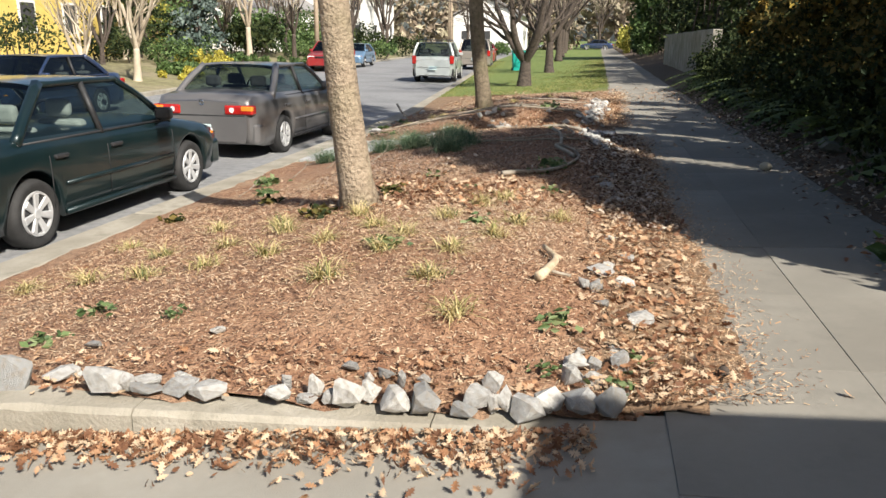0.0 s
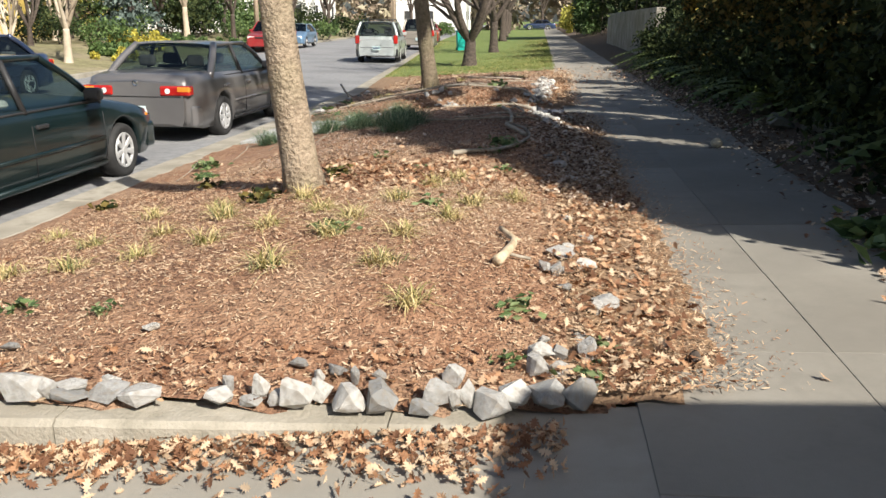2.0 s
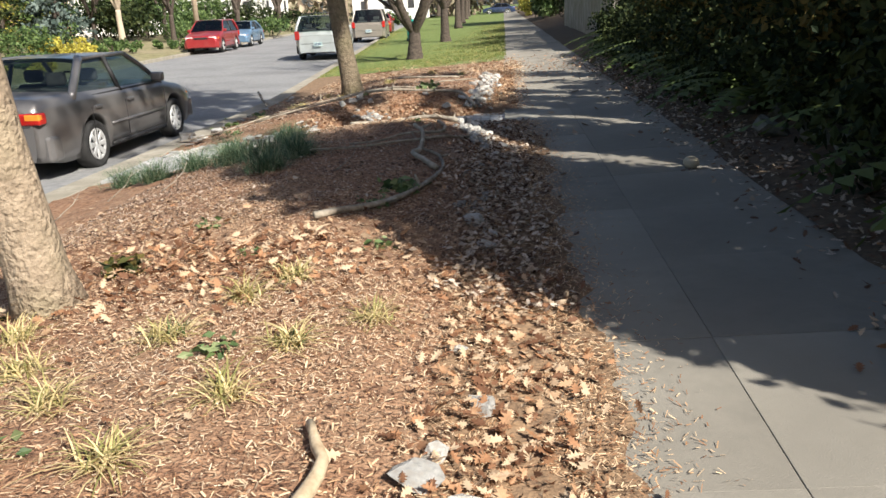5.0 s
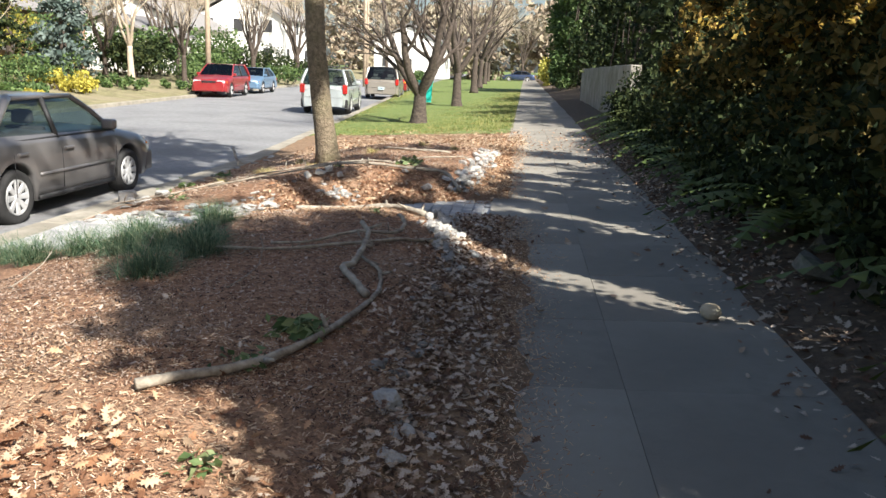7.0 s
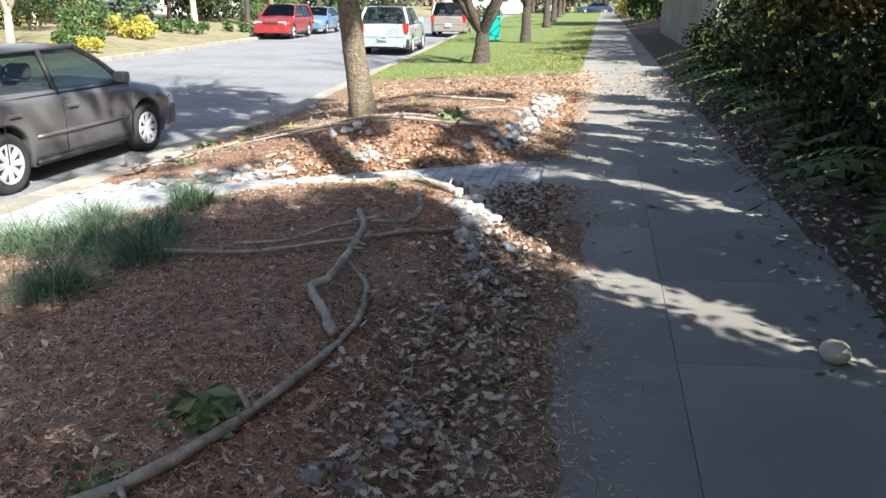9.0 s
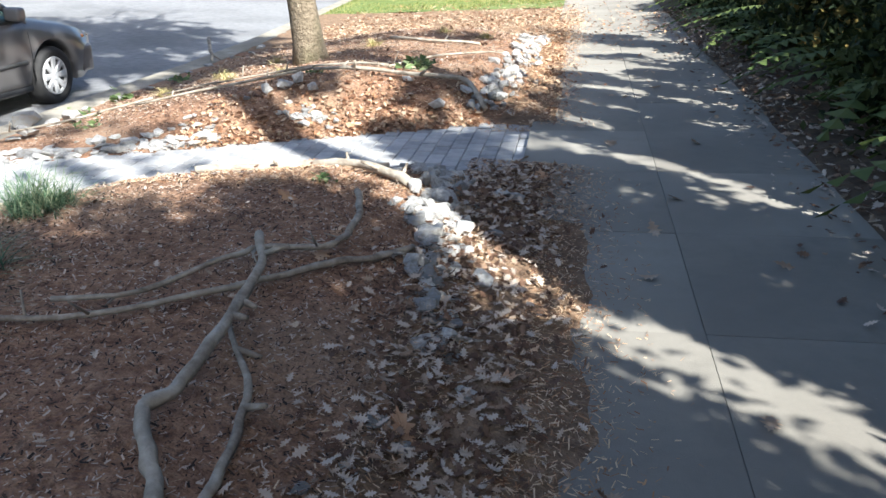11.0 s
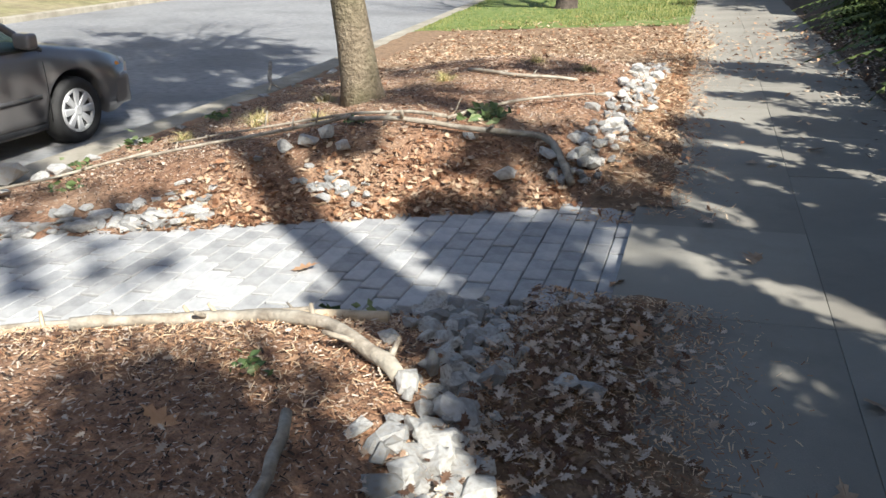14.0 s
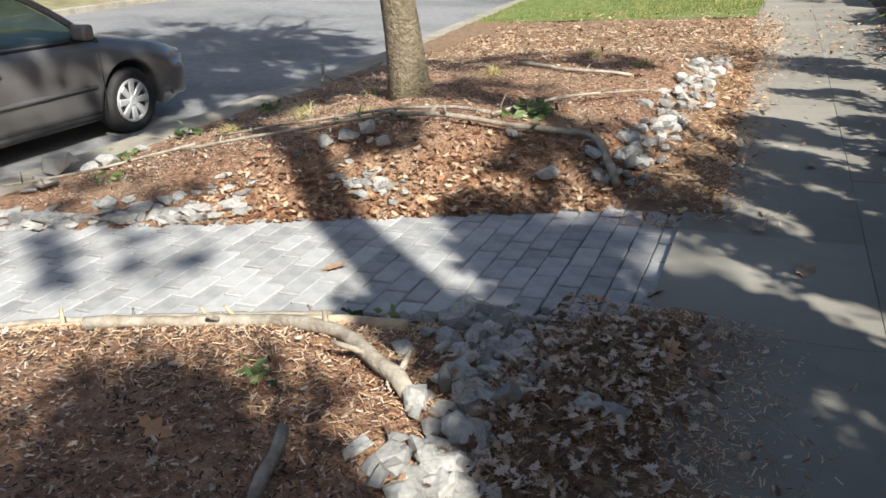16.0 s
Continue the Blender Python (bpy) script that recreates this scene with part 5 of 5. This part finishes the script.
# ---- fallen branches ----
def stick(pts, r0, r1, label, material=M_STICK, lift=0.0, knots=3, seed=0, name="branch"):
    r = random.Random(seed * 7 + len(pts))
    r0, r1 = r0 * 0.72, r1 * 0.72
    line = spline([Vector((x, y, 0)) for x, y in pts], 4)
    n = len(line)
    lf = lift if isinstance(lift, tuple) else (lift, lift)
    out = []
    for i, p in enumerate(line):
        t = i / (n - 1)
        rad = r0 + (r1 - r0) * t
        out.append(Vector((p.x + r.gauss(0, 0.004), p.y + r.gauss(0, 0.004), H(p.x, p.y) + rad * 0.8 + lf[0] + (lf[1] - lf[0]) * t + 0.012)))
    ob = empty(name, label, "branch", None, "fallen branches")
    part("stem", me_from("stem", *tube(out, [(r0 + (r1 - r0) * i / (n - 1)) * r.uniform(0.9, 1.12) for i in range(n)], 9, wob=0.06, rng=r), material, True), material, ob)
    for k in range(knots):
        i = r.randrange(1, n - 1)
        d = (out[i + 1] - out[i - 1]).normalized()
        a = Matrix.Rotation(r.uniform(-1.2, 1.2), 3, d) @ Vector((0, 0, 1)).cross(d).normalized()
        q = out[i] + (d * 0.4 + a * r.choice((-1, 1)) + Vector((0, 0, 0.5))).normalized() * r.uniform(0.05, 0.13)
        part("twig_stub", me_from("twig_stub", *tube([out[i], (out[i] + q) / 2, q], [r1 * 0.6, r1 * 0.5, r1 * 0.35], 6), material, True), material, ob)
    return ob


stick(((-0.47, 11.74), (-0.39, 11.54), (-0.36, 11.28), (-0.34, 10.98), (-0.34, 10.84), (-0.385, 10.74), (-0.31, 10.62), (-0.25, 10.53), (-0.19, 10.42)), 0.022, 0.03, "grey lichen-spotted branch with a sharp bend on mulch", lift=(0.1, 0.0), seed=1)
stick(((-0.41, 11.29), (-0.24, 11.02), (-0.18, 10.84), (-0.15, 10.6), (-0.16, 10.3), (-0.22, 9.9), (-0.32, 9.5), (-0.48, 9.2), (-0.74, 8.95)), 0.012, 0.028, "long curved branch with a pale broken end", seed=2, knots=6)
stick(((-0.01, 12.2), (-0.12, 11.96), (-0.21, 11.85), (-0.34, 11.67), (-0.48, 11.49), (-0.73, 11.24), (-1.06, 11.13), (-1.5, 11.2)), 0.02, 0.012, "long thin knobbly branch lying across the mulch", seed=3, knots=8, lift=(0.0, 0.02))
stick(((-0.33, 12.54), (-0.25, 12.24), (-0.25, 11.99), (-0.31, 11.87), (-0.48, 11.8), (-0.56, 11.69), (-0.72, 11.35), (-0.96, 11.26)), 0.022, 0.011, "curved branch crossing another on the mulch", seed=4, knots=7, lift=(0.03, 0.03))
stick(((-0.16, 12.87), (-0.37, 13.01), (-0.52, 13.08), (-0.81, 13.09), (-0.98, 13.0), (-1.25, 12.86)), 0.034, 0.026, "thick grey lichen-covered branch with a side stub", seed=5, knots=5)
stick(((-0.36, 13.3), (-0.69, 13.3), (-1.04, 13.2), (-1.35, 13.08), (-1.7, 12.96)), 0.028, 0.022, "peeled tan branch beside the paver path", M_PALE, seed=6, knots=4)
stick(((-0.72, 13.45), (-0.91, 13.35), (-1.1, 13.28), (-1.35, 13.17), (-1.7, 13.02), (-2.2, 12.84), (-2.7, 12.68)), 0.026, 0.014, "grey forked branch along the paver path", seed=7, knots=8, lift=0.03)
stick(((-3.05, 15.52), (-2.6, 15.5), (-2.2, 15.57), (-1.86, 15.71), (-1.6, 15.87)), 0.013, 0.018, "long grey branch lying on leaves in the bed", seed=9, knots=5, lift=0.03)
stick(((-2.98, 15.86), (-2.35, 15.82), (-1.87, 15.91), (-1.31, 15.92), (-0.94, 15.84)), 0.010, 0.017, "thin tan branch lying on leaves in the bed", seed=10, knots=5, lift=0.04)
stick(((-1.56, 15.78), (-1.09, 15.74), (-0.65, 15.74), (-0.33, 15.81), (-0.2, 15.68), (-0.08, 15.45)), 0.018, 0.034, "bent thick branch resting on the rubble edge", seed=11, knots=5, lift=(0.03, 0.02))
stick(((-0.95, 15.87), (-0.83, 16.11), (-0.62, 16.48), (-0.28, 16.94), (-0.1, 17.15)), 0.016, 0.01, "thin arched twig in the second bed", seed=12, knots=4, lift=(0.02, 0.05))
stick(((-3.85, 14.75), (-3.44, 14.98), (-3.15, 15.25), (-2.83, 15.42)), 0.011, 0.015, "low dark branch among the flat stones", seed=13, knots=4, lift=0.06)
stick(((-1.4, 18.0), (-0.9, 17.7), (-0.4, 17.73)), 0.026, 0.016, "grey branch at the back of the bed", seed=14)
stick(((-4.2, 19.5), (-3.9, 18.9)), 0.03, 0.026, "dark stick poking out over the street kerb", seed=15, lift=(0.22, 0.02), knots=1)
stick(((-0.25, 6.75), (-0.17, 6.5), (-0.24, 6.13)), 0.018, 0.034, "short curved pale piece of driftwood on mulch", M_PALE, seed=16, knots=1)
stick(((-0.19, 6.31), (-0.09, 6.36)), 0.012, 0.01, "small dead twig on mulch", seed=17, knots=0)
stick(((0.22, 11.6), (0.42, 11.68)), 0.022, 0.02, "short brown stick on leaf litter", seed=19, knots=0)
for k, (x, y) in enumerate(((-3.2, 10.6), (-2.9, 10.9), (-2.3, 10.6), (-1.7, 10.7), (-3.4, 9.7), (-0.9, 10.3))):
    stick(((x, y), (x + 0.12, y + 0.1), (x + 0.1, y + 0.3)), 0.005, 0.003, "thin bare arched twig standing in mulch", M_STICK, seed=30 + k, lift=(0.0, 0.16), knots=2)


# ---- litter: chips, needles, leaves ----
def chips(name, n, place, ln, wd, material, seed, label, category, up=0.008):
    r = random.Random(seed)
    vs, fs = [], []
    while len(fs) < n:
        p = place(r)
        if p is None:
            continue
        x, y = p
        z = gz(x, y) + up
        a, l, w = r.uniform(0, 6.283), ln * r.uniform(0.4, 1.5), wd * r.uniform(0.5, 1.4)
        c, s, t = math.cos(a), math.sin(a), r.uniform(-0.45, 0.45) * l
        tw = r.uniform(-0.6, 0.6) * w
        b = len(vs)
        vs += [(x - c * l + s * w, y - s * l - c * w, z - t + tw), (x - c * l - s * w, y - s * l + c * w, z - t - tw), (x + c * l - s * w, y + s * l + c * w, z + t - tw), (x + c * l + s * w, y + s * l - c * w, z + t + tw)]
        fs.append((b, b + 1, b + 2, b + 3))
    return tagged(new(name, me_from(name, vs, fs, material)), label, category, kind="stuff")


def gz(x, y):
    """Top of whatever lies at x, y."""
    if x > 2.04:
        return bank_z(x, y)
    if x < -3.92:
        return -0.29 if x > KERB_X else ROAD_Z + 0.005
    if y < drive_edge(x) + 0.02:
        return lerp(x, DRX, DRZ) if x < 0.3 else H(x, y)
    if abs(y - path_y(x)) < 0.62 and x < 0.36:
        return lerp(x, (-4.0, 0.35), (-0.31, -0.05)) + 0.022
    if 0.0 < x < 0.9 and 5.2 < y < 22:
        return max(H(x, y), 0.004) + 0.022 * (1 - sm((x - 0.55) / 0.3))
    return H(x, y) + (bumpy(x, y, 0.018, 2.2) if x < 0.3 else 0)


def in_bed(x, y):
    return y > drive_edge(x) + 0.13 and abs(y - path_y(x)) > 0.64


def bed_spot(y0, y1, x0=-3.7, x1=0.15):
    def f(r):
        x, y = r.uniform(x0, x1), r.uniform(y0, y1)
        return (x, y) if in_bed(x, y) else None
    return f


chips("mulch", 46000, bed_spot(4.9, 9.5), 0.0095, 0.0021, M_CHIP, 1, "shredded reddish bark mulch", "mulch")
# chips where the hedge shades the bed, their colour darkened for that shade
chips("mulch", 46000, bed_spot(9.0, 14.6, -2.6), 0.006, 0.0016, M_SHADECHIP, 2, "shredded bark mulch darkened as in hedge shade", "mulch")
chips("mulch", 15000, bed_spot(9.0, 14.6, -2.6), 0.008, 0.0024, M_SHADECHIP, 22, "coarse dark and pale bark pieces", "mulch", 0.012)
chips("needle_litter", 26000, bed_spot(4.9, 10.2), 0.0105, 0.0013, M_NEEDLE, 23, "pale dry needles over sunlit mulch", "leaf litter", 0.012)
chips("needle_litter", 9000, lambda r: (r.gauss(-0.65, 0.42), r.gauss(7.55, 0.5)), 0.0075, 0.0012, M_PALEN, 26, "bleached straw and needles over a bare patch", "leaf litter", 0.012)
chips("needle_litter", 9000, bed_spot(12.6, 14.6, -1.6), 0.012, 0.0013, M_NEEDLE, 24, "pale dry needles beside the paver path", "leaf litter", 0.012)
chips("needle_litter", 9000, bed_spot(15.0, 20.0), 0.014, 0.0018, M_NEEDLE, 25, "pale dry needles over the second bed", "leaf litter", 0.012)
# second bed takes the same shade-darkened chips for its dappled shade
chips("mulch", 22000, bed_spot(14.6, 20.0), 0.008, 0.0025, M_SHADECHIP, 33, "bark darkened as in dappled shade over the second bed", "mulch", 0.012)
chips("mulch", 20000, bed_spot(14.4, 20.0), 0.009, 0.0025, M_SHADECHIP, 3, "shredded reddish bark mulch", "mulch")


def edge_spot(r):
    y = r.uniform(5.0, 15.0)
    x = 0.42 + r.gauss(0, 0.19)
    return (x, y) if in_bed(x, y) and x < 1.0 else None


chips("needle_litter", 34000, edge_spot, 0.010, 0.0017, M_NEEDLE, 4, "tan needles and crumbled leaves along the sidewalk edge", "leaf litter", 0.006)


chips("needle_litter", 14000, lambda r: (0.3 + r.gauss(0, 0.17), r.uniform(15.0, 24.0)), 0.014, 0.002, M_NEEDLE, 41, "needles and crumbled leaves beside the second bed", "leaf litter", 0.006)
chips("needle_litter", 12000, lambda r: (r.uniform(-3.6, 0.7), r.gauss(22.3, 1.4)), 0.02, 0.003, M_PALEN, 42, "crumbled tan leaves over the dirt strip", "leaf litter", 0.01)
LOBES = ((0, -0.5), (0.04, -0.34), (0.15, -0.3), (0.08, -0.18), (0.3, -0.1), (0.12, 0.02), (0.34, 0.16), (0.13, 0.2), (0.2, 0.36), (0.06, 0.36), (0, 0.52))


def oak_leaf(vs, fs, x, y, z, size, r, flat=0.25):
    pts = [(a, b) for a, b in LOBES] + [(-a, b) for a, b in reversed(LOBES[1:-1])]
    m = Matrix.Translation((x, y, z + 0.01)) @ Euler((r.gauss(0, flat), r.gauss(0, flat), r.uniform(0, 6.283))).to_matrix().to_4x4()
    cu, cv = r.uniform(-0.5, 0.9), r.uniform(-0.3, 0.7)
    b = len(vs)
    vs.append(tuple(m @ Vector((0, 0, 0))))
    w = r.uniform(0.75, 1.1)
    for a, c in pts:
        vs.append(tuple(m @ Vector((a * size * w, c * size, (cu * a * a * 1.6 + cv * c * c * 0.7) * size))))
    n = len(pts)
    for i in range(n):
        fs.append((b, b + 1 + i, b + 1 + (i + 1) % n))


def leaf_bed(n, place, size, seed, label, material=M_LEAF, flat=0.3, up=0.004):
    r = random.Random(seed)
    vs, fs = [], []
    k = 0
    while k < n:
        p = place(r)
        if p is None:
            continue
        oak_leaf(vs, fs, p[0], p[1], gz(*p) + up + r.uniform(0, 0.02), size * 0.76 * r.uniform(0.55, 1.3), r, flat)
        k += 1
    return tagged(new("leaf_litter", me_from("leaf_litter", vs, fs, material)), label, "leaf litter", kind="stuff")


def gauss_spot(cx, cy, sx, sy):
    def f(r):
        x, y = r.gauss(cx, sx), r.gauss(cy, sy)
        return (x, y) if x < 2.0 and x > -3.8 and (abs(y - path_y(x)) > 0.5 or x > 0 or r.random() < 0.12) else None
    return f


leaf_bed(950, gauss_spot(-1.0, 8.2, 0.5, 0.36), 0.075, 1, "heap of dry oak leaves behind the tree", flat=0.5)
leaf_bed(1500, lambda r: (lambda y: (0.3 + r.gauss(0, 0.16), y))(r.uniform(5.2, 8.5)), 0.075, 2, "dry tan oak leaves along the bed edge", flat=0.4)
leaf_bed(5200, lambda r: (lambda y: (0.28 + r.gauss(0, 0.16), y))(r.uniform(8.0, 13.9)), 0.06, 3, "old brown oak leaves along the bed edge", M_LEAFD, 0.4)
leaf_bed(2300, lambda r: (lambda x: (x, drive_edge(x) - abs(r.gauss(0, lerp(x, (-2.0, -0.4), (0.085, 0.16))))))(r.uniform(-2.9, 0.05)), 0.062, 4, "dry leaves gathered against the driveway kerb", flat=0.7)
leaf_bed(620, lambda r: (lambda x: (x, drive_edge(x) + r.uniform(0.08, 0.45)))(r.uniform(-2.9, 0.3)), 0.058, 5, "dry leaves caught between the edging stones", flat=0.5)
leaf_bed(1500, lambda r: (lambda x: (x, path_y(x) + 0.62 + abs(r.gauss(0, 0.4))))(r.uniform(-2.3, -0.1)), 0.072, 6, "brown oak leaves banked beside the paver path", flat=0.5)
leaf_bed(620, bed_spot(15.0, 19.8), 0.065, 7, "oak leaves scattered over the second bed", M_LEAFD, 0.4)
leaf_bed(420, bed_spot(9.2, 13.7, -2.2), 0.05, 81, "old leaves scattered over the shaded mulch", M_LEAFD, 0.4)
leaf_bed(320, bed_spot(5.0, 13.5), 0.055, 8, "few dry leaves scattered over the mulch", flat=0.3)
leaf_bed(3400, lambda r: (2.0 + abs(r.gauss(0, 0.35)), r.uniform(6.3, 24)), 0.075, 9, "dark leaf litter along the shaded bank", M_LEAFD, 0.4)
leaf_bed(260, lambda r: (1.98 - abs(r.gauss(0, 0.16)), r.uniform(5.6, 8.0)), 0.07, 101, "tan leaves spilling over the sidewalk edge", M_LEAF, 0.4)
leaf_bed(700, lambda r: (2.0 - abs(r.gauss(0, 0.17)), r.uniform(6.3, 24)), 0.07, 10, "leaves fallen on the sidewalk edge", M_LEAFD, 0.3)
leaf_bed(500, lambda r: (r.uniform(0.3, 1.9), r.gauss(21.8, 1.8)), 0.08, 111, "tan leaves blown over the sidewalk", M_LEAF, 0.3)
leaf_bed(2600, lambda r: (r.uniform(-3.6, 0.6), r.gauss(22.6, 1.5)), 0.085, 11, "tan leaves strewn over the dirt strip", flat=0.3)
leaf_bed(800, lambda r: (0.3 + r.gauss(0, 0.15), r.uniform(15.1, 21)), 0.07, 12, "oak leaves beside the rubble edge", flat=0.4)
for k, (x, y, s) in enumerate(((0.937, 12.33, 0.1), (0.428, 13.63, 0.15), (0.85, 14.55, 0.15), (0.3, 14.2, 0.13), (0.65, 15.0, 0.12), (1.0, 12.9, 0.13), (0.42, 11.4, 0.13), (1.15, 13.4, 0.16), (1.4, 14.6, 0.12), (0.9, 16.2, 0.13), (1.5, 12.5, 0.12), (0.75, 10.9, 0.1), (-0.62, 12.45, 0.14), (-0.3, 11.9, 0.15), (-1.1, 14.15, 0.15), (0.2, 11.0, 0.17), (1.3, 16.6, 0.13), (0.1, 14.1, 0.1), (1.2, 11.3, 0.1))):
    vs, fs = [], []
    r = random.Random(200 + k)
    oak_leaf(vs, fs, 0, 0, 0, s, r, 0.3)
    ob = tagged(new("oak_leaf", me_from("oak_leaf", vs, fs, M_LEAFD if x > 0.5 else M_LEAF)), "single curled dry oak leaf lying on the ground", "leaf", "single fallen leaves")
    ob.location = (x, y, gz(x, y) + 0.006)


# ---- tufts, clumps and weeds ----
def tuft(name, label, x, y, n, ln, material, seed, droop=0.9, wd=0.004, group="", spread=0.03):
    r = random.Random(seed)
    vs, fs = [], []
    for k in range(n):
        a = r.uniform(0, 6.283)
        l = ln * r.uniform(0.5, 1.25)
        el = r.uniform(0.5, 1.45)
        c, s = math.cos(a), math.sin(a)
        bx, by = r.gauss(0, spread), r.gauss(0, spread)
        b = len(vs)
        for i in range(5):
            t = i / 4
            rr, zz = l * (t * math.cos(el) + 0.3 * t * t * droop), l * (math.sin(el) * t - 0.55 * droop * t * t)
            w = wd * (1 - t * 0.85)
            vs += [(bx + c * rr - s * w, by + s * rr + c * w, zz), (bx + c * rr + s * w, by + s * rr - c * w, zz)]
        fs += [(b + 2 * i, b + 2 * i + 1, b + 2 * i + 3, b + 2 * i + 2) for i in range(4)]
    ob = tagged(new(name, me_from(name, vs, fs, material)), label, "plant", group)
    ob.location = (x, y, gz(x, y) - 0.005)
    return ob


for k, (x, y) in enumerate(((-1.24, 5.92), (-1.77, 6.5), (-2.2, 6.9), (-2.7, 7.0), (-2.1, 6.4), (-1.49, 6.68), (-1.1, 6.46), (-1.07, 6.85), (-0.74, 6.52), (-0.75, 6.04), (-0.57, 5.67), (-1.49, 7.4), (-2.04, 7.4), (-2.9, 6.5), (-3.4, 6.6), (-2.42, 6.3), (-0.74, 7.73), (-0.59, 7.96), (-0.9, 7.34), (-3.3, 7.6), (-1.3, 7.1), (-0.45, 7.3), (-0.55, 6.9), (-2.6, 7.6), (-1.9, 7.1), (-0.2, 7.6), (-2.0, 16.2), (-2.6, 16.4), (-2.9, 16.9), (-2.4, 17.2), (-3.2, 16.3), (-1.5, 17.6), (-0.9, 18.6), (-0.4, 18.3))):
    tuft("sedge_tuft", "small straw-coloured sedge tuft in mulch", x, y, 95, 0.16 if k else 0.2, M_STRAW, 300 + k, group="sedge tufts")
    tuft("sedge_tuft", "green heart of a small sedge tuft in mulch", x + 0.01, y, 22, 0.1, M_WEED, 400 + k, droop=0.5, group="sedge tufts") if k % 3 == 0 else None
for k, (x, y, s) in enumerate(((-2.18, 12.02, 0.26), (-1.47, 10.62, 0.26), (-1.36, 11.1, 0.27), (-1.72, 12.3, 0.24), (-2.44, 11.67, 0.28), (-2.83, 11.71, 0.28), (-1.72, 11.35, 0.27), (-1.5, 11.5, 0.24), (-3.3, 12.1, 0.28), (-2.0, 11.4, 0.25))):
    tuft("grass_clump", "soft grey-green ornamental grass clump in the bed", x, y, 620, s * 1.12, M_GREEN, 500 + k, droop=0.7, wd=0.0026, group="green grass clumps", spread=0.06)


def weed(x, y, size, n, seed, label="small green weed rosette in mulch", material=M_WEED):
    r = random.Random(seed)
    pts = [(r.gauss(0, size * 0.5), r.gauss(0, size * 0.5), abs(r.gauss(0, size * 0.25)) + 0.01) for _ in range(n)]
    ob = leaves("weed", pts, size * 0.35, material, r, flat=0.7)
    tagged(ob, label, "plant", "weeds")
    ob.location = (x, y, gz(x, y))


for k, (x, y, s) in enumerate(((-2.28, 5.69, 0.09), (-2.3, 5.32, 0.08), (-1.79, 5.5, 0.06), (-0.12, 5.78, 0.1), (-0.15, 5.44, 0.07), (-1.09, 6.53, 0.1), (-0.32, 8.5, 0.08), (0.13, 5.33, 0.07), (0.2, 5.6, 0.06), (-0.45, 9.3, 0.09), (-0.7, 7.2, 0.08), (-1.3, 8.9, 0.07), (-0.6, 13.5, 0.09), (-3.6, 15.6, 0.13), (-3.7, 16.4, 0.13), (-3.6, 17.4, 0.12), (-3.2, 15.0, 0.1), (-0.55, 12.75, 0.06), (-1.6, 15.9, 0.08), (-0.9, 8.3, 0.06))):
    weed(x, y, s, 26, 600 + k)
for k, (x, y, s) in enumerate(((-1.85, 7.6, 0.12), (-1.5, 8.25, 0.11), (-2.6, 8.6, 0.1), (-3.0, 9.4, 0.11), (-3.5, 8.6, 0.1), (-0.75, 16.05, 0.14), (-0.36, 9.75, 0.13), (-3.4, 10.4, 0.14), (1.95, 7.3, 0.24), (1.93, 6.95, 0.22), (2.05, 6.7, 0.24))):
    weed(x, y, s, 60 if x < 1 else 110, 700 + k, "low dark green leafy plant in mulch" if x < 1 else "glossy green ivy spreading over the sidewalk edge", M_IVY if x > 1 else M_BRONZE if y < 9 else M_WEED)

# lawn
r = random.Random(8)
vs, fs = [], []
for k in range(52000):
    y = 23.9 + 38 * r.random() ** 1.6
    u = r.random()
    edge = 0.35 + shift(y) * 0
    x0 = -3.9 + shift(y)
    x = x0 + (edge - x0) * u
    if y < 27 and noise.noise((x * 1.2, y * 1.2, 0)) < (25.2 + 0.35 * (x + 2) - y) * 0.6:
        continue
    h, a = r.uniform(0.03, 0.075), r.uniform(0, 6.283)
    w = 0.006 + 0.0004 * (y - 22)
    z = H(max(-4.0, min(x, 0.3)), y) - 0.005
    b = len(vs)
    vs += [(x - w * math.cos(a), y - w * math.sin(a), z), (x + w * math.cos(a), y + w * math.sin(a), z), (x + r.uniform(-0.03, 0.03), y + r.uniform(-0.03, 0.03), z + h)]
    fs.append((b, b + 1, b + 2))
tagged(new("lawn", me_from("lawn", vs, fs, M_GRASS)), "short green and straw-tipped lawn grass", "grass", kind="stuff")

# small finds
b = bmesh.new()
bmesh.ops.create_uvsphere(b, u_segments=18, v_segments=10, radius=0.06)
for v in b.verts:
    v.co.z *= 0.8
    v.co *= 1 + 0.05 * noise.noise(v.co * 20)
me = bpy.data.meshes.new("ball")
b.to_mesh(me)
b.free()
me.materials.append(M_BALL)
ob = tagged(new("ball", me), "scuffed pale ball lying on the shaded sidewalk", "ball")
ob.location = (1.7, 10.9, H(1.7, 10.9) + 0.047)
vs, fs = lathe([(0, 0.003), (0.01, 0.02), (0.025, 0.026), (0.045, 0.02), (0.06, 0.006)], 10, "z")
ob = tagged(new("pine_cone", me_from("pine_cone", vs, fs, M_DBARK)), "small dark cone lying on the sunlit sidewalk", "cone")
ob.location = (0.55, 5.55, H(0.55, 5.55))
